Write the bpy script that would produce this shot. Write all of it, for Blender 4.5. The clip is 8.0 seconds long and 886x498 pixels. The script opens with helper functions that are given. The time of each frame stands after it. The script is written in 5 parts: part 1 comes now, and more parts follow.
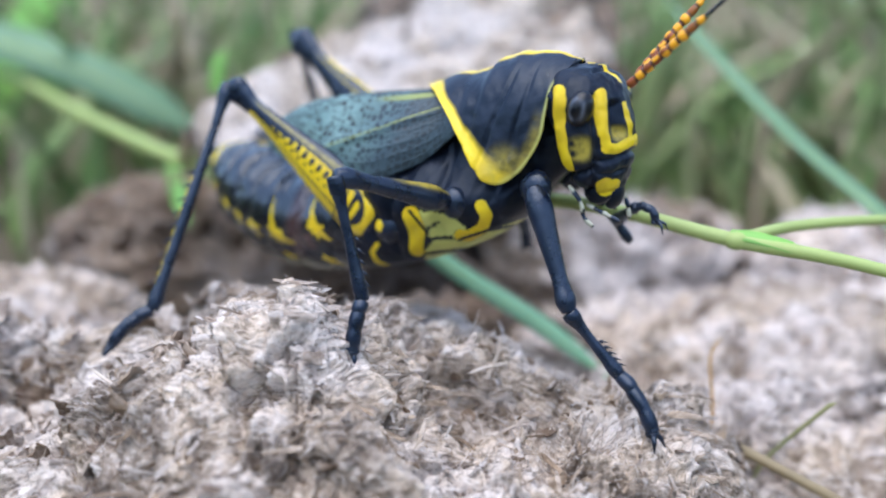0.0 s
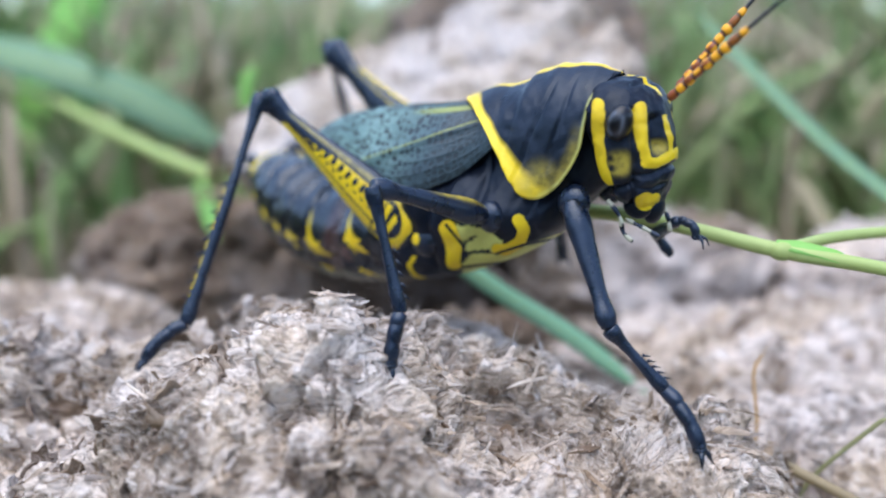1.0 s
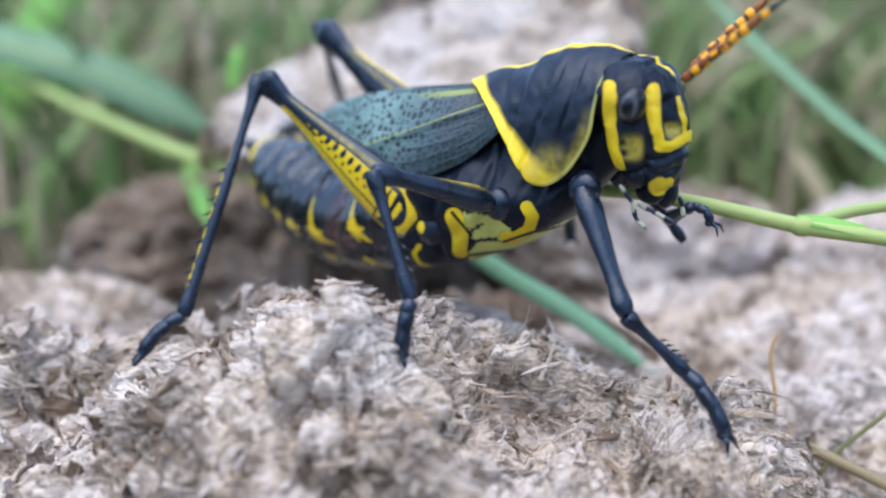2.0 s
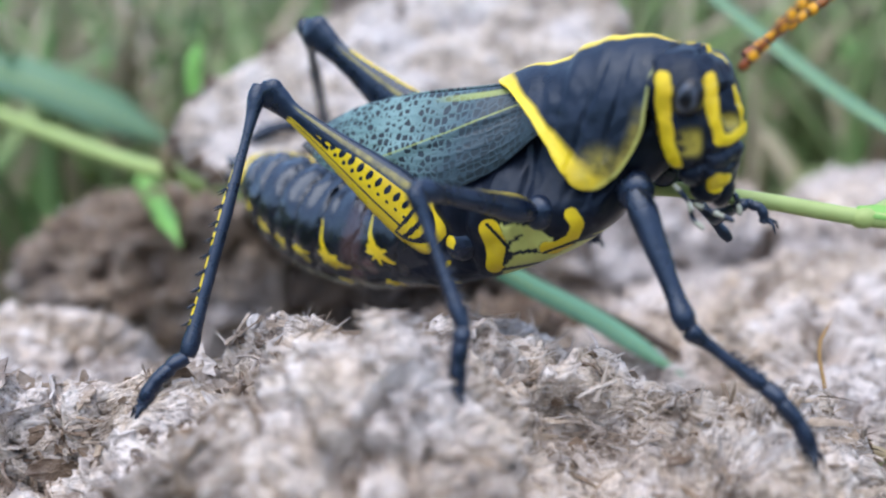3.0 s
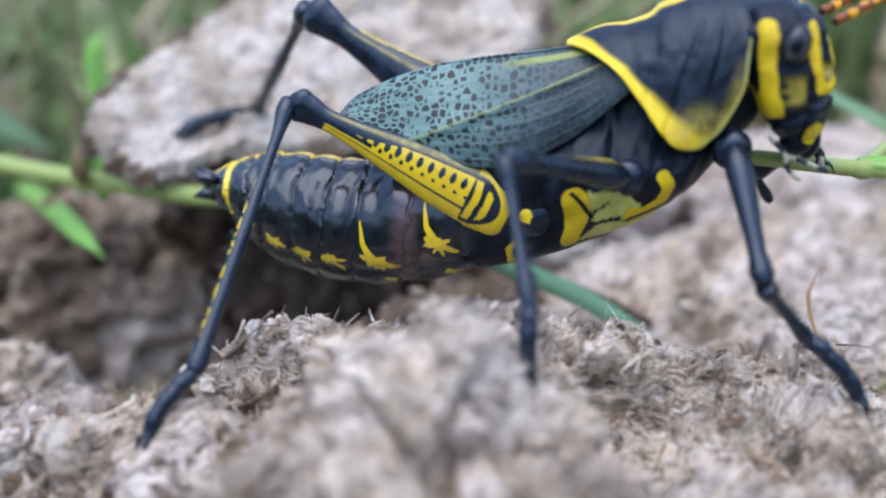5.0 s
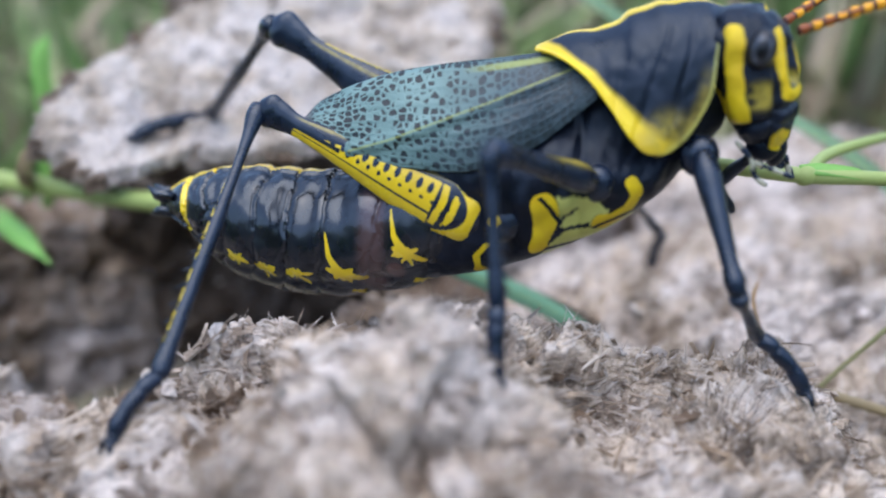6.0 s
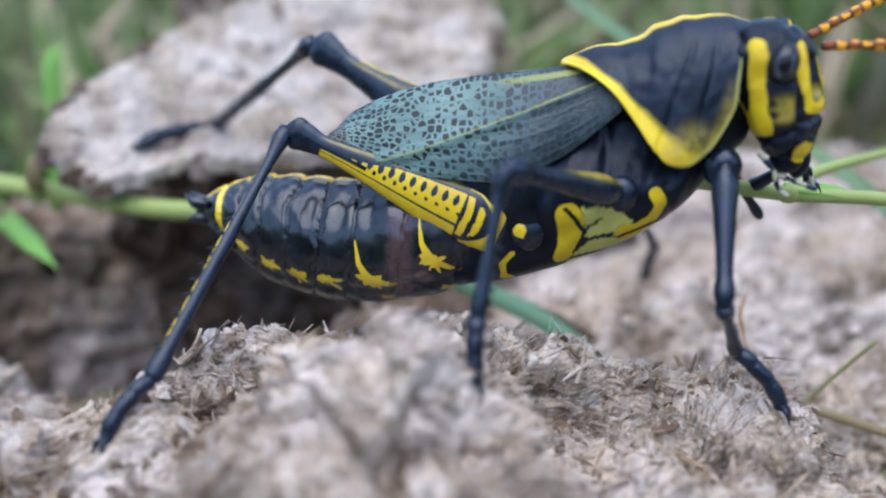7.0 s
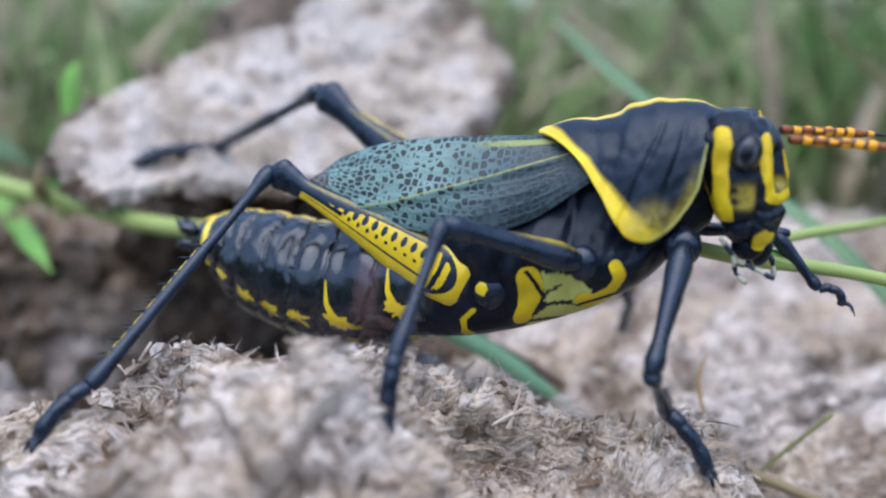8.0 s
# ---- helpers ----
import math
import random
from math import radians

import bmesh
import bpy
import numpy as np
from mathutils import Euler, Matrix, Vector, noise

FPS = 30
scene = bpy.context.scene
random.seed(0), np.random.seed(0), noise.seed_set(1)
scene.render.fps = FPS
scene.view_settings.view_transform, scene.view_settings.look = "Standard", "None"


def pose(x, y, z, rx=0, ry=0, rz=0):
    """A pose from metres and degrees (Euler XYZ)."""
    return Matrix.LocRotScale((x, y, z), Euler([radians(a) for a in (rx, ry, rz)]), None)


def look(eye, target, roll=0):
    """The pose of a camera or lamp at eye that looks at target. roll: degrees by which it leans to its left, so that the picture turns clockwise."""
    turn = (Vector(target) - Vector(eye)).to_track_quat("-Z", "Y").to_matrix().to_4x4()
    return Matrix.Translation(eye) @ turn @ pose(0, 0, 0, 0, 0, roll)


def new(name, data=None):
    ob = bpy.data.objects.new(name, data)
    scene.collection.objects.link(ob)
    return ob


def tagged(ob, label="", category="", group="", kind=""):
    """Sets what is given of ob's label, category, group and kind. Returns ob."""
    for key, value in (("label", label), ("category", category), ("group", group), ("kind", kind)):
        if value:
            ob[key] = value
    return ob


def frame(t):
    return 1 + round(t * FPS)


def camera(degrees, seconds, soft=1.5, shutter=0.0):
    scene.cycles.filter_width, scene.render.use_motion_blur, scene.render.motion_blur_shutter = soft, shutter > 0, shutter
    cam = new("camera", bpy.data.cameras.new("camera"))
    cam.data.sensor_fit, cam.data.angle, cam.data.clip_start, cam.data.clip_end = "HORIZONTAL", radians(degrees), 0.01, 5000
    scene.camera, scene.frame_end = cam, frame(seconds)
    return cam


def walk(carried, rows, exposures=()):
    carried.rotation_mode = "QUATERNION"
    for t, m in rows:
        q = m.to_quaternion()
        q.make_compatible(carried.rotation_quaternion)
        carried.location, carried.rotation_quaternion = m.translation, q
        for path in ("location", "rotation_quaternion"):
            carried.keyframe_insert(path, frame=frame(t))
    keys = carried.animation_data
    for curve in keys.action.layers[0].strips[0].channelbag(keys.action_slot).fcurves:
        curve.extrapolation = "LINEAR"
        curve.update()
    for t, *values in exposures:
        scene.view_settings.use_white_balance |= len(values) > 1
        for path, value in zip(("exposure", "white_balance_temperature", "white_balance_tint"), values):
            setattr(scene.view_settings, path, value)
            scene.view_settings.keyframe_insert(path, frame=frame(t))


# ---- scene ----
CM = 0.01

# ---- camera and its walk ----
cam = camera(56.0, 8.0, soft=2.1)
cam.data.dof.use_dof = True
cam.data.dof.focus_distance = 0.0675
cam.data.dof.aperture_fstop = 12.5
PATH = [
    (0, (0.0000, -0.0777, 0.0179), (0.0000, -0.0095, 0.0022), 0.00),
    (0.5, (-0.0007, -0.0771, 0.0171), (-0.0015, -0.0087, 0.0021), -0.17),
    (1, (-0.0016, -0.0766, 0.0171), (-0.0032, -0.0081, 0.0029), -0.52),
    (1.2, (-0.0017, -0.0766, 0.0167), (-0.0035, -0.0082, 0.0017), -0.71),
    (2.3, (-0.0045, -0.0718, 0.0170), (-0.0034, -0.0038, 0.0004), -2.73),
    (2.5, (-0.0055, -0.0704, 0.0174), (-0.0021, -0.0027, 0.0001), -2.94),
    (3, (-0.0114, -0.0660, 0.0178), (-0.0062, 0.0016, 0.0006), -3.86),
    (3.5, (-0.0152, -0.0639, 0.0179), (-0.0068, 0.0032, -0.0000), -4.64),
    (4, (-0.0175, -0.0624, 0.0173), (-0.0008, 0.0028, -0.0019), -5.29),
    (4.5, (-0.0222, -0.0603, 0.0190), (-0.0048, 0.0050, 0.0009), -5.86),
    (4.7, (-0.0233, -0.0601, 0.0178), (-0.0063, 0.0052, -0.0007), -5.72),
    (5.8, (-0.0260, -0.0590, 0.0165), (-0.0028, 0.0044, -0.0020), -4.75),
    (6, (-0.0265, -0.0603, 0.0168), (-0.0034, 0.0032, -0.0014), -4.51),
    (6.5, (-0.0262, -0.0619, 0.0171), (-0.0027, 0.0018, -0.0000), -4.11),
    (7, (-0.0251, -0.0626, 0.0174), (-0.0030, 0.0015, -0.0001), -3.87),
    (7.5, (-0.0220, -0.0645, 0.0187), (-0.0022, 0.0007, 0.0028), -2.08),
    (8, (-0.0175, -0.0663, 0.0177), (0.0008, -0.0004, 0.0032), 0.00),
]
EXPOSURES = [(0.0, 1.47), (1.2, 1.45), (2.5, 1.41), (3.5, 1.36), (4.7, 1.28), (8.0, 1.19)]
walk(cam, [(t, look(eye, target, roll)) for t, eye, target, roll in PATH], EXPOSURES)

# ---- overcast daylight ----
world = bpy.data.worlds.new("overcast_sky")
scene.world = world
world.use_nodes = True
wn = world.node_tree
sky = wn.nodes.new("ShaderNodeTexSky")
sky.sky_type = 'NISHITA'
sky.sun_disc = False
sky.sun_elevation = radians(72)
sky.sun_rotation = radians(200)
sky.dust_density = 1.0
sky.air_density = 1.0
wn.links.new(sky.outputs[0], wn.nodes["Background"].inputs[0])
wn.nodes["Background"].inputs[1].default_value = 0.15
sun_data = bpy.data.lights.new("sun", 'SUN')
sun_data.energy = 1.15
sun_data.angle = radians(80)
sun_data.color = (0.975, 0.985, 1.0)
sun = new("sun", sun_data)
sun.matrix_world = look((0, 0, 3), (0.43, 0.87, 0))


# ---- mesh helpers (lengths in centimetres) ----
def part(name, bm, material, parent=None, label="", smooth=True):
    mesh = bpy.data.meshes.new(name)
    bmesh.ops.scale(bm, vec=(CM, CM, CM), verts=bm.verts)
    bmesh.ops.recalc_face_normals(bm, faces=bm.faces)
    bm.to_mesh(mesh)
    bm.free()
    for p in mesh.polygons:
        p.use_smooth = smooth
    mesh.materials.append(material)
    ob = new(name, mesh)
    if parent is not None:
        ob.parent = parent
    if label:
        tagged(ob, label)
    return ob


def from_lists(name, verts, faces, material, parent=None, label="", smooth=False):
    mesh = bpy.data.meshes.new(name)
    mesh.from_pydata([(v[0] * CM, v[1] * CM, v[2] * CM) for v in verts], [], faces)
    mesh.update()
    for p in mesh.polygons:
        p.use_smooth = smooth
    mesh.materials.append(material)
    ob = new(name, mesh)
    if parent is not None:
        ob.parent = parent
    if label:
        tagged(ob, label)
    return ob


def smooth_table(rows, x):
    """Cubic interpolation in rows of (x, a, b, ...)."""
    xs = np.array([r[0] for r in rows], float)
    if x <= xs[0]:
        return list(rows[0][1:])
    if x >= xs[-1]:
        return list(rows[-1][1:])
    k = int(np.searchsorted(xs, x, side="right")) - 1
    v = np.array([r[1:] for r in rows], float)

    def slope(i):
        if i == 0:
            return (v[1] - v[0]) / (xs[1] - xs[0])
        if i == len(xs) - 1:
            return (v[-1] - v[-2]) / (xs[-1] - xs[-2])
        a, b = (v[i] - v[i - 1]) / (xs[i] - xs[i - 1]), (v[i + 1] - v[i]) / (xs[i + 1] - xs[i])
        h, g = xs[i] - xs[i - 1], xs[i + 1] - xs[i]
        return (a * g + b * h) / (g + h)

    h = xs[k + 1] - xs[k]
    u = (x - xs[k]) / h
    return list((2 * u**3 - 3 * u**2 + 1) * v[k] + (u**3 - 2 * u**2 + u) * h * slope(k)
                + (-2 * u**3 + 3 * u**2) * v[k + 1] + (u**3 - u**2) * h * slope(k + 1))


def along(line, u):
    """A place on a polyline by its share of the length."""
    d = [0.0]
    for a, b in zip(line, line[1:]):
        d.append(d[-1] + math.hypot(b[0] - a[0], b[1] - a[1]))
    rows = [(q / d[-1], *p) for q, p in zip(d, line)]
    return smooth_table(rows, u)


def rings_to_bm(rings, caps=True):
    """Joins closed rings of points into a skin."""
    bm = bmesh.new()
    rows = [[bm.verts.new(p) for p in ring] for ring in rings]
    n = len(rows[0])
    for a, b in zip(rows, rows[1:]):
        for i in range(n):
            bm.faces.new((a[i], a[(i + 1) % n], b[(i + 1) % n], b[i]))
    if caps:
        bm.faces.new(rows[0])
        bm.faces.new(rows[-1])
    return bm


def tube(points, radii, n=12, flat=1.0, up=(0, 0, 1)):
    """A tapered tube along points; flat squeezes it across."""
    rings = []
    pts = [Vector(p) for p in points]
    for i, p in enumerate(pts):
        d = (pts[min(i + 1, len(pts) - 1)] - pts[max(i - 1, 0)]).normalized()
        side = d.cross(Vector(up))
        if side.length < 1e-4:
            side = d.cross(Vector((0, 1, 0)))
        side.normalize()
        top = side.cross(d).normalized()
        r = radii[i] if isinstance(radii, (list, tuple)) else radii
        rings.append([p + side * (math.cos(2 * math.pi * k / n) * r * flat) + top * (math.sin(2 * math.pi * k / n) * r) for k in range(n)])
    return rings_to_bm(rings)


def curve_points(controls, steps):
    """A smooth line through control points."""
    rows = [(i, *c) for i, c in enumerate(controls)]
    return [tuple(smooth_table(rows, (len(controls) - 1) * k / steps)) for k in range(steps + 1)]


def join_bm(parts):
    """Several bmeshes as one."""
    out = bmesh.new()
    for b in parts:
        m = bpy.data.meshes.new("join")
        b.to_mesh(m)
        out.from_mesh(m)
        bpy.data.meshes.remove(m)
        b.free()
    return out


def ball(center, radii, u=20, v=12):
    bm = bmesh.new()
    bmesh.ops.create_uvsphere(bm, u_segments=u, v_segments=v, radius=1.0)
    for q in bm.verts:
        q.co = Vector((q.co.x * radii[0] + center[0], q.co.y * radii[1] + center[1], q.co.z * radii[2] + center[2]))
    return bm


def paint(bm, fn, name="yellow"):
    layer = bm.verts.layers.float.new(name)
    for q in bm.verts:
        q[layer] = fn(q.co)


def seg_dist(x, z, line):
    """Distance in side view from (x, z) to a polyline, and how far along it lies (0 to 1)."""
    best, at, n = 1e9, 0.0, len(line) - 1
    for i in range(n):
        (ax, az), (bx, bz) = line[i], line[i + 1]
        dx, dz = bx - ax, bz - az
        u = max(0.0, min(1.0, ((x - ax) * dx + (z - az) * dz) / (dx * dx + dz * dz)))
        d = math.hypot(x - ax - u * dx, z - az - u * dz)
        if d < best:
            best, at = d, (i + u) / n
    return best, at


def inside(x, z, poly):
    """Whether (x, z) lies in a polygon."""
    hit = False
    for (ax, az), (bx, bz) in zip(poly, poly[1:] + poly[:1]):
        if (az > z) != (bz > z) and x < (bx - ax) * (z - az) / (bz - az) + ax:
            hit = not hit
    return hit


def three_quarter(p, right, up, centre):
    """Coordinates of a point in a three-quarter side view, and whether it faces that way; both sides alike."""
    q = Vector((p.x, -abs(p.y), p.z))
    facing = (q - Vector(centre)).dot(Vector(right).cross(Vector(up))) > 0
    return q.dot(Vector(right)), q.dot(Vector(up)), facing


def step(a, b, x):
    u = max(0.0, min(1.0, (x - a) / (b - a)))
    return u * u * (3 - 2 * u)


# ---- materials ----
class Nodes:
    """Short hand for building a node material."""

    def __init__(self, name, rough=0.5, spec=0.5):
        self.mat = bpy.data.materials.new(name)
        self.mat.use_nodes = True
        self.t = self.mat.node_tree
        self.b = self.t.nodes["Principled BSDF"]
        self.b.inputs["Roughness"].default_value = rough
        self.b.inputs["Specular IOR Level"].default_value = spec

    def add(self, kind, **values):
        n = self.t.nodes.new(kind)
        for k, v in values.items():
            n.inputs[k.replace("_", " ")].default_value = v
        return n

    def link(self, a, b):
        self.t.links.new(a, b)

    def coords(self):
        return self.add("ShaderNodeTexCoord").outputs["Object"]

    def noise(self, scale, detail=4.0, rough=0.55, coords=None):
        n = self.add("ShaderNodeTexNoise", Scale=scale, Detail=detail, Roughness=rough)
        self.link(coords or self.coords(), n.inputs["Vector"])
        return n.outputs["Fac"]

    def ramp(self, fac, *stops):
        n = self.add("ShaderNodeValToRGB")
        e = n.color_ramp.elements
        while len(e) < len(stops):
            e.new(0.5)
        for q, (pos, c) in zip(e, stops):
            q.position = pos
            q.color = (c, c, c, 1) if isinstance(c, (int, float)) else (*c, 1)
        self.link(fac, n.inputs[0])
        return n.outputs[0]

    def mix(self, fac, a, b, blend='MIX'):
        n = self.t.nodes.new("ShaderNodeMix")
        n.data_type, n.blend_type = 'RGBA', blend
        for sock, v in ((n.inputs[0], fac), (n.inputs[6], a), (n.inputs[7], b)):
            if isinstance(v, (int, float)):
                sock.default_value = v
            elif isinstance(v, tuple):
                sock.default_value = (*v, 1)
            else:
                self.link(v, sock)
        return n.outputs[2]

    def attr(self, name):
        n = self.t.nodes.new("ShaderNodeAttribute")
        n.attribute_name = name
        return n.outputs["Fac"]

    def math(self, op, a, b=0.0):
        n = self.t.nodes.new("ShaderNodeMath")
        n.operation = op
        for sock, v in ((n.inputs[0], a), (n.inputs[1], b)):
            if isinstance(v, (int, float)):
                sock.default_value = v
            else:
                self.link(v, sock)
        return n.outputs[0]

    def color(self, c):
        if isinstance(c, tuple):
            self.b.inputs["Base Color"].default_value = (*c, 1)
        else:
            self.link(c, self.b.inputs["Base Color"])
        return self

    def rough(self, fac):
        self.link(fac, self.b.inputs["Roughness"])
        return self

    def bump(self, height, strength=0.3, distance=0.0002):
        n = self.add("ShaderNodeBump", Strength=strength, Distance=distance)
        self.link(height, n.inputs["Height"])
        self.link(n.outputs[0], self.b.inputs["Normal"])
        return self


def chitin(name, black=(0.012, 0.014, 0.02), yellow=(0.82, 0.6, 0.014), rough=0.32, grain=900.0, relief=0.5, coat=0.0, soft=0.1, pale=(0.62, 0.62, 0.17), spec=0.38):
    """Black shell with the painted yellow pattern of the attribute 'yellow' and olive or brown of 'tint'."""
    m = Nodes(name, rough, spec)
    fleck = m.noise(260, 3)
    dark = m.mix(m.ramp(m.noise(500, 4), (0.35, 0.0), (0.7, 1.0)), black, tuple(c * 2.2 + 0.004 for c in black))
    gold = m.mix(m.ramp(fleck, (0.3, 0.0), (0.75, 1.0)), yellow, (yellow[0] * 0.8, yellow[1] * 0.72, yellow[2] + 0.01))
    wob = m.math('ADD', m.attr("yellow"), m.math('MULTIPLY', m.math('SUBTRACT', m.noise(420, 3), 0.5), 0.35))
    col = m.mix(m.ramp(wob, (0.5 - soft, 0.0), (0.5 + soft, 1.0)), dark, gold)
    stipple = m.ramp(m.noise(1100, 2), (0.35, 0.45), (0.6, 1.0))
    col = m.mix(m.math('MULTIPLY', m.attr("olive"), stipple), col, (0.42, 0.33, 0.05))
    m.b.inputs["Specular Tint"].default_value = (0.68, 0.81, 1.0, 1.0)
    m.b.inputs["Coat Weight"].default_value = coat
    m.b.inputs["Coat IOR"].default_value = 1.6
    m.b.inputs["Coat Roughness"].default_value = rough * 0.7
    col = m.mix(m.ramp(m.attr("tint"), (0.0, 0.0), (1.0, 1.0)), col, (0.17, 0.085, 0.075))
    col = m.mix(m.ramp(m.attr("pale"), (0.0, 0.0), (1.0, 1.0)), col, pale)
    m.color(col)
    m.rough(m.ramp(m.noise(500, 3), (0.3, rough - 0.08), (0.7, rough + 0.16)))
    m.bump(m.math('ADD', m.noise(grain, 5, 0.7), m.math('MULTIPLY', m.noise(grain * 0.3, 3), 1.5)), relief, 0.0002)
    return m.mat


MAT_SHELL = chitin("shell", black=(0.0025, 0.004, 0.009), rough=0.36, grain=300.0, relief=0.7, coat=0.04, soft=0.15, spec=0.26)
MAT_SADDLE = chitin("leathery_saddle", black=(0.003, 0.0055, 0.012), rough=0.34, grain=330.0, relief=0.7, coat=0.08, soft=0.25)
MAT_GLOSS = chitin("glossy_abdomen", black=(0.002, 0.0034, 0.007), rough=0.24, grain=150.0, relief=0.4, coat=0.75)
MAT_LEG = chitin("leg", black=(0.0042, 0.008, 0.018), rough=0.26, grain=420.0, relief=0.8, coat=0.3, pale=(0.6, 0.58, 0.42))


def eye_material():
    m = Nodes("eye", 0.28, 0.4)
    w = m.add("ShaderNodeTexWave", Scale=330.0, Distortion=1.5)
    m.link(m.coords(), w.inputs["Vector"])
    grey = m.mix(m.ramp(w.outputs["Fac"], (0.35, 0.0), (0.8, 1.0)), (0.03, 0.035, 0.05), (0.1, 0.11, 0.14))
    m.color(m.mix(m.attr("ring"), (0.003, 0.003, 0.006), grey))
    return m.mat


def wing_material():
    """Pale veins in a net round black cells; the cells shrink from the root to the tip."""
    m = Nodes("wing", 0.42, 0.4)
    far, cell_u, cell_v = m.attr("along"), m.attr("net_u"), m.attr("net_v")
    join = m.t.nodes.new("ShaderNodeCombineXYZ")
    m.link(cell_u, join.inputs[0])
    m.link(cell_v, join.inputs[1])
    v = m.add("ShaderNodeTexVoronoi", Scale=1.0, Randomness=0.62)
    v.feature = 'DISTANCE_TO_EDGE'
    m.link(join.outputs[0], v.inputs["Vector"])
    v2 = m.add("ShaderNodeTexVoronoi", Scale=1.0, Randomness=0.62)
    m.link(join.outputs[0], v2.inputs["Vector"])
    pick = m.add("ShaderNodeSeparateColor")
    m.link(v2.outputs["Color"], pick.inputs[0])
    rim = m.math('ADD', m.ramp(far, (0.0, 0.03), (0.35, 0.075), (0.6, 0.06), (0.85, 0.04), (1.0, 0.03)), m.math('MULTIPLY', pick.outputs[0], 0.11))
    cell = m.ramp(m.math('SUBTRACT', v.outputs["Distance"], rim), (0.0, 0.0), (0.08, 1.0))
    pale = m.mix(m.ramp(m.noise(200, 3), (0.35, 0.0), (0.7, 1.0)), (0.115, 0.205, 0.195), (0.175, 0.28, 0.265))
    pale = m.mix(m.ramp(far, (0.1, 1.0), (0.5, 0.0)), pale, (0.036, 0.06, 0.074))
    col = m.mix(cell, pale, m.mix(m.ramp(far, (0.25, 0.0), (0.5, 1.0)), (0.02, 0.032, 0.04), (0.009, 0.015, 0.018)))
    col = m.mix(m.ramp(m.attr("yellow"), (0.3, 0.0), (0.7, 0.85)), col, (0.36, 0.4, 0.09))
    col = m.mix(m.attr("tint"), col, m.mix(cell, (0.1, 0.06, 0.06), (0.02, 0.014, 0.015)))
    m.color(col)
    m.bump(m.ramp(v.outputs["Distance"], (0.0, 1.0), (0.2, 0.0)), 0.25, 0.0001)
    return m.mat


def antenna_material():
    m = Nodes("antenna", 0.4, 0.4)
    m.color(m.mix(m.attr("yellow"), m.mix(m.attr("tint"), (0.015, 0.015, 0.018), (0.3, 0.07, 0.012)), (0.85, 0.38, 0.015)))
    return m.mat


def dung_tone(m, scale=1.0, shift=0.0, pit_shade=1.0):
    """Patches of lilac-white crust, buff and brown, as the dung and its fibres share them; pits painted dark as shade.
    """
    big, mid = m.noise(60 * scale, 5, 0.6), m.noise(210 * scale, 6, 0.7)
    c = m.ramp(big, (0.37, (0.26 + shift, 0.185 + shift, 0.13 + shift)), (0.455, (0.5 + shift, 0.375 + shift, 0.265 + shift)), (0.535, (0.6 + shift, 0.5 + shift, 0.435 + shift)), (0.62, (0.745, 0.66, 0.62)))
    # low spots of the relief get a dark colour in place of shade
    c = m.mix(m.ramp(mid, (0.36, 0.92 * pit_shade), (0.49, 0.0)), c, (0.085, 0.058, 0.042))
    return m.mix(m.ramp(mid, (0.55, 0.0), (0.7, 0.85)), c, (0.82, 0.745, 0.7)), mid


def streaks(m, scale):
    """Fine matted fibre: noise drawn out along wandering directions."""
    co = m.coords()
    bend = m.add("ShaderNodeTexNoise", Scale=90.0, Detail=2.0)
    m.link(co, bend.inputs["Vector"])
    mixv = m.t.nodes.new("ShaderNodeMix")
    mixv.data_type = 'VECTOR'
    mixv.inputs[0].default_value = 0.012
    m.link(co, mixv.inputs[4])
    m.link(bend.outputs["Color"], mixv.inputs[5])
    out = []
    for turn in ((0.4, 0.2, 0.3), (1.3, 0.9, 2.2)):
        mp = m.add("ShaderNodeMapping")
        mp.inputs["Rotation"].default_value = turn
        mp.inputs["Scale"].default_value = (0.16, 1.0, 1.0)
        m.link(mixv.outputs[1], mp.inputs["Vector"])
        n = m.add("ShaderNodeTexNoise", Scale=scale, Detail=4.0, Roughness=0.65)
        m.link(mp.outputs[0], n.inputs["Vector"])
        out.append(n.outputs["Fac"])
    pick = m.ramp(m.noise(130, 2), (0.45, 0.0), (0.55, 1.0))
    return m.math('ADD', m.math('MULTIPLY', out[0], pick), m.math('MULTIPLY', out[1], m.math('SUBTRACT', 1.0, pick)))


def dung_material(name, shift=0.0, scale=1.0, brown=0.0, pit_shade=1.0, deep=(0.15, 0.1, 0.07)):
    """Weathered dry dung: pale lilac-grey crust, buff fibre, hollows with their shade painted in."""
    m = Nodes(name, 0.92, 0.15)
    c, mid = dung_tone(m, scale, shift, pit_shade)
    fine = streaks(m, 1500 * scale)
    # gaps between fibres darkened in the colour, like shade in the bump
    c = m.mix(m.ramp(fine, (0.36, 0.85 * pit_shade), (0.5, 0.0)), c, (0.13, 0.09, 0.065))
    c = m.mix(m.ramp(fine, (0.54, 0.0), (0.68, 0.7)), c, (0.85, 0.77, 0.715))
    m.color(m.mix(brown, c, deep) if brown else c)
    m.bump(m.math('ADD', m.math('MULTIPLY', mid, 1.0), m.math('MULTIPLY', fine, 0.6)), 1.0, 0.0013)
    return m.mat


